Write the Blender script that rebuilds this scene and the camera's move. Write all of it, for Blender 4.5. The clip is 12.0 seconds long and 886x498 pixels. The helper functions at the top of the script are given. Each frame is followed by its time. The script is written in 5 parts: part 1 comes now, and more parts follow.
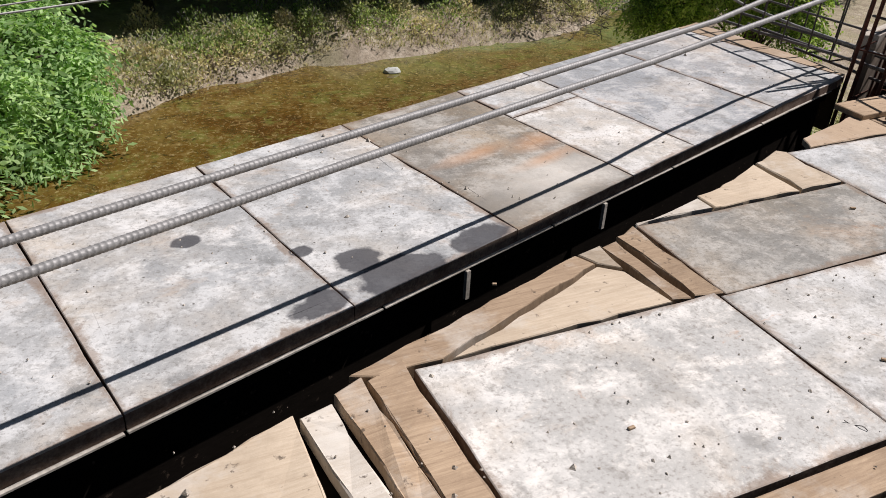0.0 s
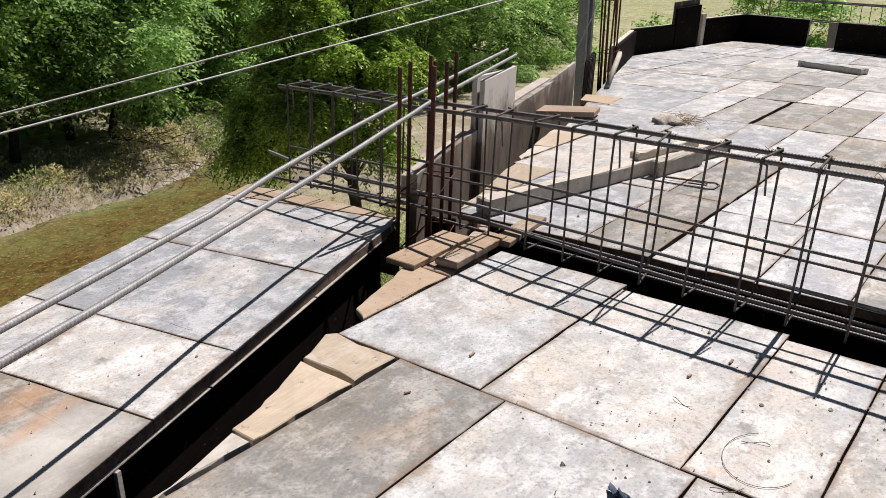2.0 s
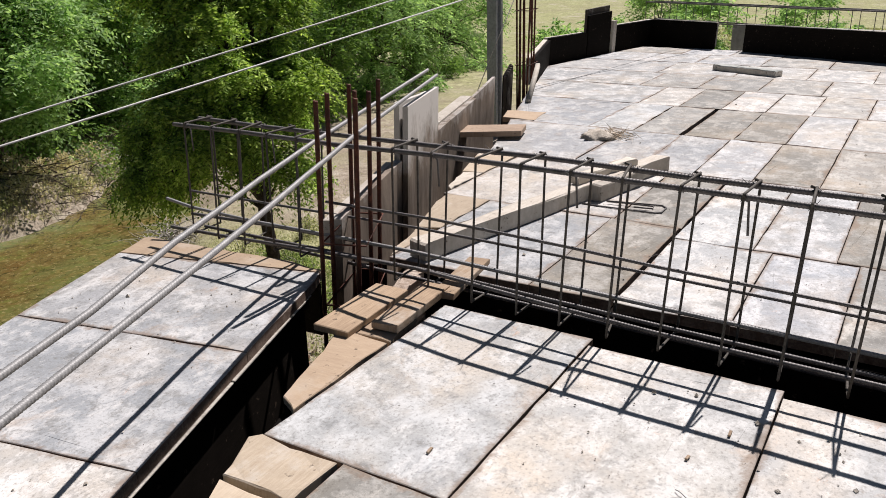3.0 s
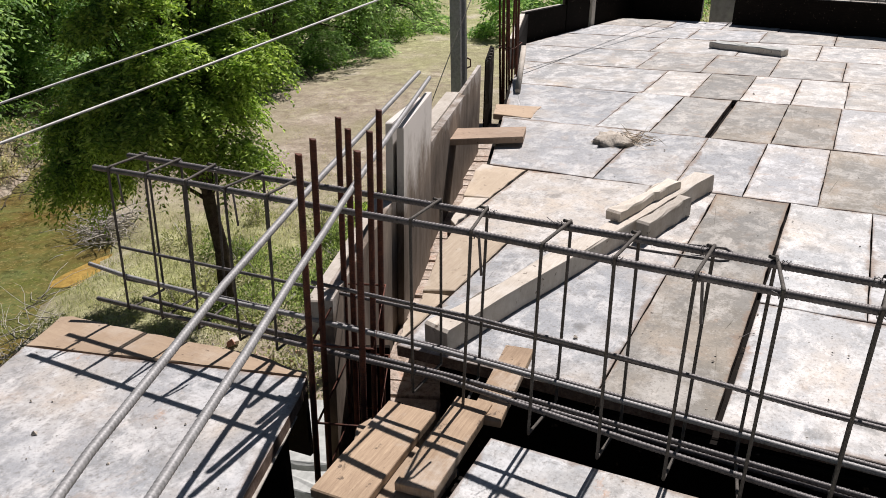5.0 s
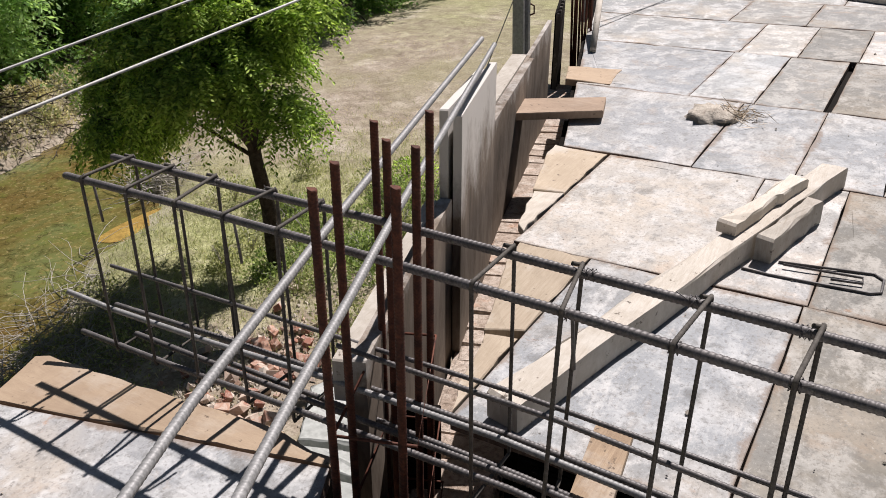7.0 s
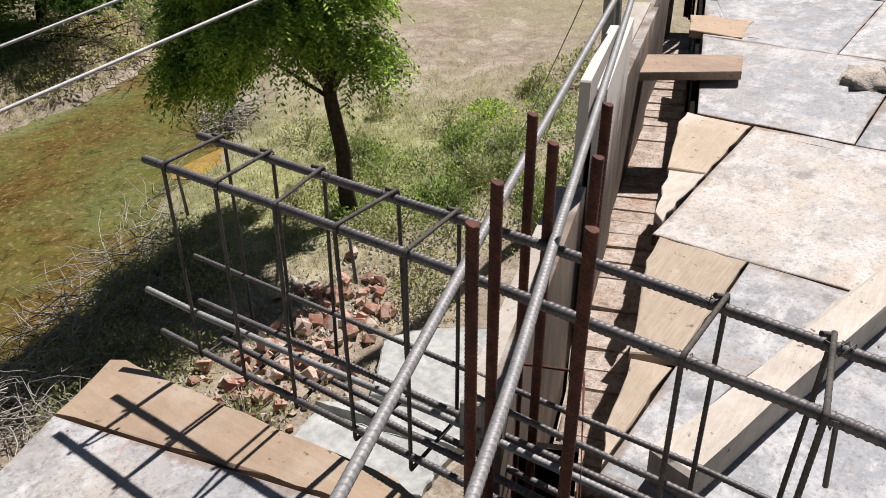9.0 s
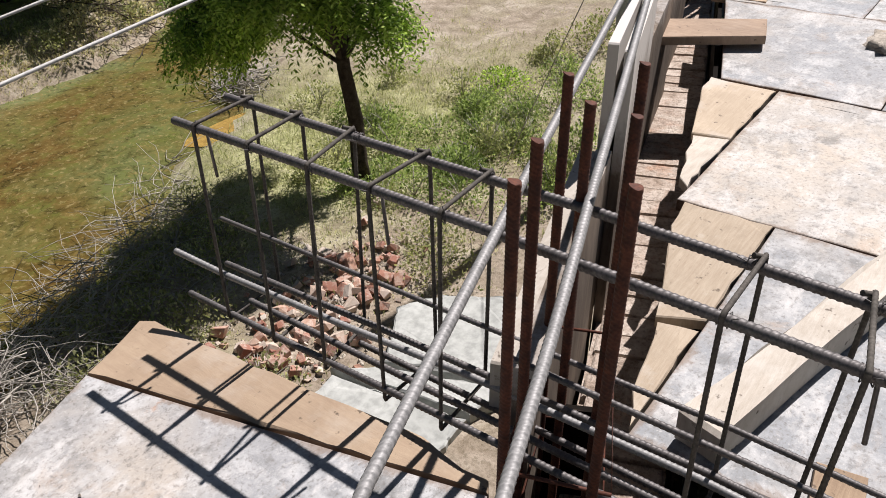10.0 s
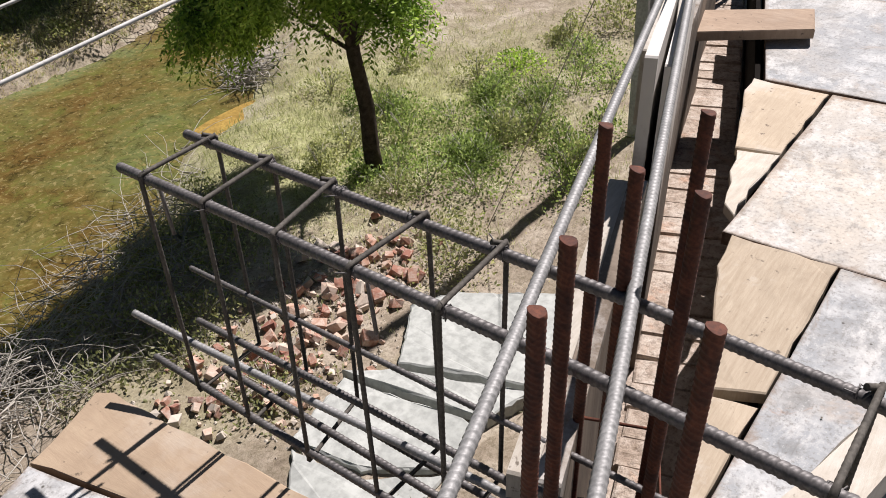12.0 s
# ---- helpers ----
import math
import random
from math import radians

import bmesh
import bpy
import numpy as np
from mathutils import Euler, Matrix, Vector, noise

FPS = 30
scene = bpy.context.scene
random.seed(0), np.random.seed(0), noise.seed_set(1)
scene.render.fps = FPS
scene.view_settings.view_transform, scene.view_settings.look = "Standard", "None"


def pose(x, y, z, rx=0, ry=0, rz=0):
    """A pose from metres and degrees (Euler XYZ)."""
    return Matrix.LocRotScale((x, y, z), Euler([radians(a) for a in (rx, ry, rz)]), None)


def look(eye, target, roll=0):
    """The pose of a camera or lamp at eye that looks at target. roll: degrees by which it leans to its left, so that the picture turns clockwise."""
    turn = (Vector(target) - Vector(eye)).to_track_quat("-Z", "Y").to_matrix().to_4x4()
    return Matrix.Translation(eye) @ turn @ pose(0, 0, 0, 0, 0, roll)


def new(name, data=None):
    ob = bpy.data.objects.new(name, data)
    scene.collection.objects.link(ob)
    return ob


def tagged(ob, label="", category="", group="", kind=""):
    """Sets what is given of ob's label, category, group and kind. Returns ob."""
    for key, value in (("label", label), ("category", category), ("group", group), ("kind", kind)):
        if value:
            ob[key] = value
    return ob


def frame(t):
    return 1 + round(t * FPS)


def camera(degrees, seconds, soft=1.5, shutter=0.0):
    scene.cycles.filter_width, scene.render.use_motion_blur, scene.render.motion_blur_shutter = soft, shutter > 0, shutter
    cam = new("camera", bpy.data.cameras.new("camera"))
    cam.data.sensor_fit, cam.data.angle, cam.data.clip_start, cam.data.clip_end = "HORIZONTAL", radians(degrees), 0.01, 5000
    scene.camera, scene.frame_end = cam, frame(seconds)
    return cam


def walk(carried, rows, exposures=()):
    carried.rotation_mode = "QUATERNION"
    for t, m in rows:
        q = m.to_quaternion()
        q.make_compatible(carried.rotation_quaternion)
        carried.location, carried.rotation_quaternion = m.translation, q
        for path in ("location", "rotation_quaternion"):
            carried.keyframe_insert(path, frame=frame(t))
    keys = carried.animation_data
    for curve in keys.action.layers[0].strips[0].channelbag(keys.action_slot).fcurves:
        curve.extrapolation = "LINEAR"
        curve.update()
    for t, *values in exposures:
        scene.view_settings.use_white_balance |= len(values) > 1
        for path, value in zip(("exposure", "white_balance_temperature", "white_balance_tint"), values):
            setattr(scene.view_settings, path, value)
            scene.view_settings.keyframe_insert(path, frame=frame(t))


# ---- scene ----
cam = camera(57.7, 12.0, soft=0.9)
PATH = [
    (0, (0.131, -0.345, 1.203), (0.903, 1.2, 0.195), 3.0),
    (0.5, (0.315, -0.325, 1.232), (1.366, 1.116, 0.326), 2.0),
    (1, (0.525, -0.312, 1.278), (1.748, 1.046, 0.466), 1.4),
    (1.5, (0.694, -0.256, 1.296), (2.032, 1.026, 0.544), 0.6),
    (2, (0.871, -0.14, 1.282), (2.345, 1.008, 0.567), -0.0),
    (2.5, (1.039, 0.031, 1.296), (2.605, 1.057, 0.593), -0.6),
    (3, (1.215, 0.21, 1.293), (2.814, 1.189, 0.597), -1.4),
    (3.2, (1.294, 0.281, 1.294), (2.89, 1.262, 0.594), -1.8),
    (4.8, (1.904, 0.899, 1.353), (3.528, 1.77, 0.577), -1.4),
    (5, (1.959, 0.956, 1.367), (3.59, 1.803, 0.578), -1.3),
    (5.5, (2.108, 1.073, 1.358), (3.737, 1.88, 0.524), -0.8),
    (6, (2.277, 1.161, 1.331), (3.874, 2.001, 0.467), -1.3),
    (6.5, (2.472, 1.244, 1.325), (4.017, 2.145, 0.429), -2.0),
    (6.7, (2.516, 1.269, 1.331), (4.045, 2.19, 0.43), -2.2),
    (8.3, (2.866, 1.652, 1.33), (4.306, 2.633, 0.348), -2.1),
    (8.5, (2.869, 1.68, 1.321), (4.287, 2.676, 0.321), -2.3),
    (9, (2.853, 1.718, 1.303), (4.213, 2.748, 0.26), -2.8),
    (9.5, (2.829, 1.736, 1.296), (4.152, 2.779, 0.217), -3.1),
    (10, (2.818, 1.748, 1.292), (4.13, 2.776, 0.186), -3.1),
    (10.5, (2.841, 1.776, 1.278), (4.138, 2.799, 0.149), -3.3),
    (11, (2.938, 1.832, 1.259), (4.212, 2.886, 0.133), -4.4),
    (11.5, (3.066, 1.876, 1.267), (4.323, 2.951, 0.142), -5.0),
    (12, (3.132, 1.95, 1.252), (4.392, 2.996, 0.105), -4.6),
]
walk(cam, [(t, look(eye, target, roll)) for t, eye, target, roll in PATH], [(0.0, 0.27), (1.2, 0.42), (2.5, 0.42), (6.0, 0.44), (9.0, 0.50), (12.0, 0.58)])

# ---------------------------------------------------------------- light
world = bpy.data.worlds.new("world")
scene.world = world
world.use_nodes = True
wn = world.node_tree
sky = wn.nodes.new("ShaderNodeTexSky")
sky.sky_type = "NISHITA"
sky.sun_disc = False
sky.sun_elevation = radians(54.6)
sky.sun_rotation = radians(92)
wn.links.new(sky.outputs[0], wn.nodes["Background"].inputs[0])
wn.nodes["Background"].inputs[1].default_value = 0.023

sun_data = bpy.data.lights.new("sun", "SUN")
sun_data.energy = 5.0
sun_data.angle = radians(0.53)
sun_data.color = (1.0, 0.935, 0.925)
sun = new("sun", sun_data)
sun.matrix_world = look((7.1, -0.3, 10.0), (0, 0, 0))

# ---------------------------------------------------------------- materials


def material(name, rough=0.8, metal=0.0):
    m = bpy.data.materials.new(name)
    m.use_nodes = True
    b = m.node_tree.nodes["Principled BSDF"]
    b.inputs["Roughness"].default_value = rough
    b.inputs["Metallic"].default_value = metal
    b.inputs["Specular IOR Level"].default_value = 0.5 if metal else 0.18
    return m, m.node_tree, b


def node(nt, kind, **kw):
    n = nt.nodes.new(kind)
    for k, v in kw.items():
        n.inputs[k].default_value = v
    return n


def coords(nt, scale=(1, 1, 1), per_object=0.0, rot=(0, 0, 0)):
    """World-size coordinates, shifted from object to object."""
    geo = nt.nodes.new("ShaderNodeNewGeometry")
    mp = nt.nodes.new("ShaderNodeMapping")
    mp.inputs["Scale"].default_value = scale
    mp.inputs["Rotation"].default_value = rot
    src = geo.outputs["Position"]
    if per_object:
        info = nt.nodes.new("ShaderNodeObjectInfo")
        mul = nt.nodes.new("ShaderNodeMath")
        mul.operation = "MULTIPLY"
        mul.inputs[1].default_value = per_object
        nt.links.new(info.outputs["Random"], mul.inputs[0])
        add = nt.nodes.new("ShaderNodeVectorMath")
        add.operation = "ADD"
        nt.links.new(src, add.inputs[0])
        nt.links.new(mul.outputs[0], add.inputs[1])
        src = add.outputs[0]
    nt.links.new(src, mp.inputs["Vector"])
    return mp.outputs[0]


def noise_tex(nt, vec, scale, detail=6.0, rough=0.6, dist=0.0):
    n = node(nt, "ShaderNodeTexNoise", Scale=scale, Detail=detail, Roughness=rough, Distortion=dist)
    nt.links.new(vec, n.inputs["Vector"])
    return n.outputs[0]


def ramp(nt, fac, stops):
    r = nt.nodes.new("ShaderNodeValToRGB")
    el = r.color_ramp.elements
    while len(el) < len(stops):
        el.new(0.5)
    for e, (p, c) in zip(el, stops):
        e.position = p
        e.color = (*c, 1) if len(c) == 3 else c
    nt.links.new(fac, r.inputs[0])
    return r.outputs[0]


def mix(nt, fac, a, b, mode="MIX"):
    m = nt.nodes.new("ShaderNodeMix")
    m.data_type = "RGBA"
    m.blend_type = mode
    for sock, v in ((m.inputs[0], fac), (m.inputs[6], a), (m.inputs[7], b)):
        if isinstance(v, (int, float)):
            sock.default_value = v
        elif isinstance(v, tuple):
            sock.default_value = (*v, 1)
        else:
            nt.links.new(v, sock)
    return m.outputs[2]


def bump(nt, bsdf, height, strength, distance):
    b = node(nt, "ShaderNodeBump", Strength=strength, Distance=distance)
    nt.links.new(height, b.inputs["Height"])
    nt.links.new(b.outputs[0], bsdf.inputs["Normal"])


def value(c):
    return (c, c, c)


def object_random(nt):
    return nt.nodes.new("ShaderNodeObjectInfo").outputs["Random"]


def island_random(nt):
    return nt.nodes.new("ShaderNodeNewGeometry").outputs["Random Per Island"]


def blob(nt, places, feather=0.25):
    """1 inside ragged ellipses (x, y, rx, ry) on the deck, 0 outside."""
    geo = nt.nodes.new("ShaderNodeNewGeometry").outputs["Position"]
    wob = node(nt, "ShaderNodeTexNoise", Scale=9.0, Detail=5.0, Roughness=0.6)
    nt.links.new(geo, wob.inputs["Vector"])
    total = None
    for x, y, rx, ry in places:
        mp = nt.nodes.new("ShaderNodeMapping")
        mp.vector_type = "TEXTURE"
        mp.inputs["Location"].default_value = (x, y, 0)
        mp.inputs["Rotation"].default_value = (0, 0, 0.335)
        mp.inputs["Scale"].default_value = (rx, ry, 10)
        nt.links.new(geo, mp.inputs["Vector"])
        ln = nt.nodes.new("ShaderNodeVectorMath")
        ln.operation = "LENGTH"
        nt.links.new(mp.outputs[0], ln.inputs[0])
        ad = nt.nodes.new("ShaderNodeMath")
        ad.operation = "MULTIPLY_ADD"
        ad.inputs[1].default_value = 1.5
        nt.links.new(wob.outputs[0], ad.inputs[0])
        nt.links.new(ln.outputs["Value"], ad.inputs[2])
        mr = nt.nodes.new("ShaderNodeMapRange")
        mr.inputs["From Min"].default_value = 1.75 + feather / 2
        mr.inputs["From Max"].default_value = 1.75 - feather / 2
        nt.links.new(ad.outputs[0], mr.inputs["Value"])
        if total is None:
            total = mr.outputs[0]
        else:
            mx = nt.nodes.new("ShaderNodeMath")
            mx.operation = "MAXIMUM"
            nt.links.new(total, mx.inputs[0])
            nt.links.new(mr.outputs[0], mx.inputs[1])
            total = mx.outputs[0]
    return total


def mat_plate(name="cement_smeared_steel", tones=None, stains=(), shades=None):
    """Cement-smeared steel shuttering sheet: grey, cream and white blotches, drips, dark spots."""
    m, nt, b = material(name, 0.6, 0.0)
    v = coords(nt, per_object=37.0)
    tones = tones or [(0.0, (0.30, 0.305, 0.305)), (0.16, (0.37, 0.355, 0.33)), (0.3, (0.215, 0.205, 0.185)), (0.42, (0.36, 0.365, 0.365)), (0.56, (0.42, 0.395, 0.36)), (0.7, (0.27, 0.255, 0.23)), (0.82, (0.34, 0.345, 0.355)), (1.0, (0.40, 0.36, 0.31))]
    tone = ramp(nt, object_random(nt), tones)
    big = noise_tex(nt, v, 1.5, 4, 0.55, 0.2)
    mid = noise_tex(nt, v, 6.5, 10, 0.7, 0.15)
    streak = noise_tex(nt, coords(nt, (1, 1.7, 1), 19.0), 4.5, 10, 0.74, 0.25)
    fine = noise_tex(nt, v, 90, 6, 0.72)
    c = mix(nt, ramp(nt, big, [(0.40, value(0)), (0.62, value(0.6))]), tone, (0.33, 0.345, 0.36))
    c = mix(nt, ramp(nt, noise_tex(nt, coords(nt, per_object=71.0), 1.9, 6, 0.62, 0.2), [(0.47, value(0)), (0.66, value(0.75))]), c, (0.55, 0.48, 0.40))
    c = mix(nt, ramp(nt, noise_tex(nt, coords(nt, per_object=29.0), 3.0, 8, 0.7, 0.2), [(0.50, value(0)), (0.63, value(0.6))]), c, (0.26, 0.265, 0.265))
    c = mix(nt, ramp(nt, mid, [(0.48, value(0)), (0.60, value(0.65))]), c, (0.62, 0.615, 0.605))
    c = mix(nt, ramp(nt, streak, [(0.53, value(0)), (0.63, value(0.7))]), c, (0.68, 0.66, 0.635))
    pit = noise_tex(nt, coords(nt, per_object=13.0), 17, 8, 0.72, 0.1)
    c = mix(nt, ramp(nt, pit, [(0.36, value(0.6)), (0.46, value(0))]), c, (0.23, 0.225, 0.215))
    scrape = noise_tex(nt, coords(nt, (1.5, 14, 1), 43.0, (0, 0, 0.5)), 5, 5, 0.7, 0.1)
    c = mix(nt, ramp(nt, scrape, [(0.62, value(0)), (0.70, value(0.4))]), c, (0.20, 0.185, 0.165))
    c = mix(nt, ramp(nt, noise_tex(nt, v, 3.5, 9, 0.74, 0.5), [(0.57, value(0)), (0.70, value(0.55))]), c, (0.45, 0.34, 0.25))
    rust = noise_tex(nt, coords(nt, per_object=91.0), 4.5, 6, 0.75, 0.6)
    c = mix(nt, ramp(nt, rust, [(0.64, value(0)), (0.73, value(0.65))]), c, (0.44, 0.21, 0.09))
    spot = node(nt, "ShaderNodeTexVoronoi", Scale=3.4)
    nt.links.new(coords(nt, per_object=53.0), spot.inputs["Vector"])
    wobble = nt.nodes.new("ShaderNodeMath")
    wobble.operation = "MULTIPLY_ADD"
    wobble.inputs[1].default_value = 0.34
    nt.links.new(noise_tex(nt, v, 14, 5, 0.65), wobble.inputs[0])
    nt.links.new(spot.outputs["Distance"], wobble.inputs[2])
    c = mix(nt, ramp(nt, wobble.outputs[0], [(0.235, value(0.55)), (0.31, value(0))]), c, (0.145, 0.145, 0.14))
    c = mix(nt, ramp(nt, fine, [(0.36, value(0.55)), (0.47, value(0))]), c, (0.17, 0.155, 0.14))
    c = mix(nt, ramp(nt, fine, [(0.58, value(0)), (0.70, value(0.5))]), c, (0.75, 0.73, 0.70))
    vor = node(nt, "ShaderNodeTexVoronoi", Scale=13.0)
    nt.links.new(v, vor.inputs["Vector"])
    c = mix(nt, ramp(nt, vor.outputs["Distance"], [(0.03, value(0.85)), (0.055, value(0))]), c, (0.07, 0.06, 0.05))
    wn_ = nt.nodes.new("ShaderNodeTexWhiteNoise")
    wn_.noise_dimensions = "1D"
    nt.links.new(object_random(nt), wn_.inputs["W"])
    shade = ramp(nt, wn_.outputs["Value"], shades or [(0.0, (0.72, 0.70, 0.66)), (0.2, (0.92, 0.90, 0.86)), (0.45, (1.02, 1.02, 1.01)), (0.75, (0.98, 1.0, 1.03)), (1.0, (1.13, 1.10, 1.06))])
    c = mix(nt, 1.0, c, shade, "MULTIPLY")
    rim = nt.nodes.new("ShaderNodeAttribute")
    rim.attribute_name = "edge"
    wear = nt.nodes.new("ShaderNodeMath")
    wear.operation = "MULTIPLY_ADD"
    wear.inputs[1].default_value = 0.33
    nt.links.new(rim.outputs["Fac"], wear.inputs[0])
    nt.links.new(noise_tex(nt, coords(nt, per_object=83.0), 3.2, 10, 0.8, 0.6), wear.inputs[2])
    c = mix(nt, ramp(nt, wear.outputs[0], [(0.74, value(0)), (0.83, value(0.55)), (1.0, value(0.8))]), c, (0.20, 0.135, 0.09))
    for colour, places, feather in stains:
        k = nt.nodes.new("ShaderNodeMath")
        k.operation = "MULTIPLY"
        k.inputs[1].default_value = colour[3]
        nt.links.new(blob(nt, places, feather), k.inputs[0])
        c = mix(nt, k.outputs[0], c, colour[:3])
    nt.links.new(c, b.inputs["Base Color"])
    nt.links.new(ramp(nt, mid, [(0.3, value(0.5)), (0.7, value(0.85))]), b.inputs["Roughness"])
    bump(nt, b, mix(nt, 0.35, mid, fine), 0.35, 0.005)
    return m


def mat_wood(name, light, dark, along=(1, 1, 1), rot=(0, 0, 0), stain=0.25):
    m, nt, b = material(name, 0.75)
    v = coords(nt, along, 23.0, rot)
    g = noise_tex(nt, v, 16, 9, 0.74, 0.25)
    blot = noise_tex(nt, coords(nt, per_object=61.0), 4, 6, 0.7)
    c = mix(nt, ramp(nt, g, [(0.28, value(0)), (0.70, value(1))]), dark, light)
    c = mix(nt, ramp(nt, noise_tex(nt, coords(nt, per_object=33.0), 2.2, 7, 0.75, 0.6), [(0.44, value(0)), (0.62, value(0.5))]), c, tuple(0.8 * k for k in dark))
    tint = ramp(nt, object_random(nt), [(0, value(0.72)), (0.5, value(1.0)), (1, value(1.15))])
    c = mix(nt, 1.0, c, tint, "MULTIPLY")
    c = mix(nt, ramp(nt, blot, [(0.52, value(0)), (0.72, value(stain * 2.5))]), c, (0.55, 0.52, 0.47))
    c = mix(nt, ramp(nt, noise_tex(nt, coords(nt, per_object=12.0), 34, 4, 0.6), [(0.29, value(0.8)), (0.36, value(0))]), c, (0.08, 0.06, 0.045))
    nt.links.new(c, b.inputs["Base Color"])
    bump(nt, b, g, 0.35, 0.004)
    return m


def mat_noise(name, c0, c1, scale, rough=0.85, metal=0.0, strength=0.4, dist=0.004, per_object=17.0, stops=(0.35, 0.65)):
    m, nt, b = material(name, rough, metal)
    v = coords(nt, per_object=per_object)
    n = noise_tex(nt, v, scale, 8, 0.7, 0.5)
    n2 = noise_tex(nt, v, scale * 7, 4, 0.6)
    c = mix(nt, ramp(nt, n, [(stops[0], value(0)), (stops[1], value(1))]), c0, c1)
    c = mix(nt, ramp(nt, n2, [(0.35, value(0.5)), (0.6, value(0))]), c, tuple(0.55 * a for a in c0))
    nt.links.new(c, b.inputs["Base Color"])
    bump(nt, b, mix(nt, 0.4, n, n2), strength, dist)
    return m


def mat_leaf(name, a, b_, c_, through_light=0.42):
    m, nt, b = material(name, 0.72)
    col = ramp(nt, island_random(nt), [(0.0, a), (0.55, b_), (1.0, c_)])
    clump = noise_tex(nt, coords(nt), 0.9, 3, 0.6)
    col = mix(nt, ramp(nt, clump, [(0.42, value(0)), (0.62, value(0.4))]), col, tuple(0.8 * k for k in a))
    nt.links.new(col, b.inputs["Base Color"])
    tr = nt.nodes.new("ShaderNodeBsdfTranslucent")
    nt.links.new(mix(nt, 1.0, col, (1.6, 1.65, 1.0), "MULTIPLY"), tr.inputs["Color"])
    mx = nt.nodes.new("ShaderNodeMixShader")
    mx.inputs[0].default_value = through_light
    nt.links.new(b.outputs[0], mx.inputs[1])
    nt.links.new(tr.outputs[0], mx.inputs[2])
    nt.links.new(mx.outputs[0], nt.nodes["Material Output"].inputs["Surface"])
    return m


def mat_ground():
    m, nt, b = material("dry_soil_and_grass", 0.95)
    v = coords(nt)
    a = nt.nodes.new("ShaderNodeAttribute")
    a.attribute_name = "green"
    big = noise_tex(nt, v, 0.35, 7, 0.7, 0.6)
    mid = noise_tex(nt, v, 2.4, 8, 0.75, 0.5)
    fine = noise_tex(nt, v, 22, 6, 0.75)
    soil = ramp(nt, mid, [(0.3, (0.15, 0.12, 0.09)), (0.46, (0.28, 0.23, 0.175)), (0.6, (0.385, 0.33, 0.265)), (0.75, (0.50, 0.45, 0.38))])
    grass = ramp(nt, mid, [(0.3, (0.15, 0.17, 0.06)), (0.5, (0.32, 0.33, 0.15)), (0.72, (0.55, 0.52, 0.34))])
    k = nt.nodes.new("ShaderNodeMath")
    k.operation = "ADD"
    nt.links.new(a.outputs["Fac"], k.inputs[0])
    nt.links.new(big, k.inputs[1])
    k2 = nt.nodes.new("ShaderNodeMath")
    k2.operation = "ADD"
    nt.links.new(k.outputs[0], k2.inputs[0])
    nt.links.new(mid, k2.inputs[1])
    mr = node(nt, "ShaderNodeMapRange")
    mr.inputs["From Min"].default_value = 1.25
    mr.inputs["From Max"].default_value = 1.75
    nt.links.new(k2.outputs[0], mr.inputs["Value"])
    c = mix(nt, mr.outputs[0], soil, grass)
    c = mix(nt, ramp(nt, noise_tex(nt, v, 0.22, 6, 0.65, 0.8), [(0.45, value(0)), (0.60, value(0.55))]), c, (0.27, 0.255, 0.14))
    c = mix(nt, ramp(nt, noise_tex(nt, v, 0.5, 7, 0.7, 0.5), [(0.54, value(0)), (0.66, value(0.6))]), c, (0.55, 0.49, 0.41))
    c = mix(nt, ramp(nt, noise_tex(nt, coords(nt, (1, 0.35, 1), 0, (0, 0, 0.6)), 1.6, 6, 0.7, 0.6), [(0.36, value(0.5)), (0.46, value(0))]), c, (0.20, 0.165, 0.12))
    c = mix(nt, ramp(nt, fine, [(0.36, value(0.6)), (0.55, value(0))]), c, (0.10, 0.08, 0.05))
    nt.links.new(c, b.inputs["Base Color"])
    bump(nt, b, mix(nt, 0.6, mid, fine), 0.7, 0.03)
    return m


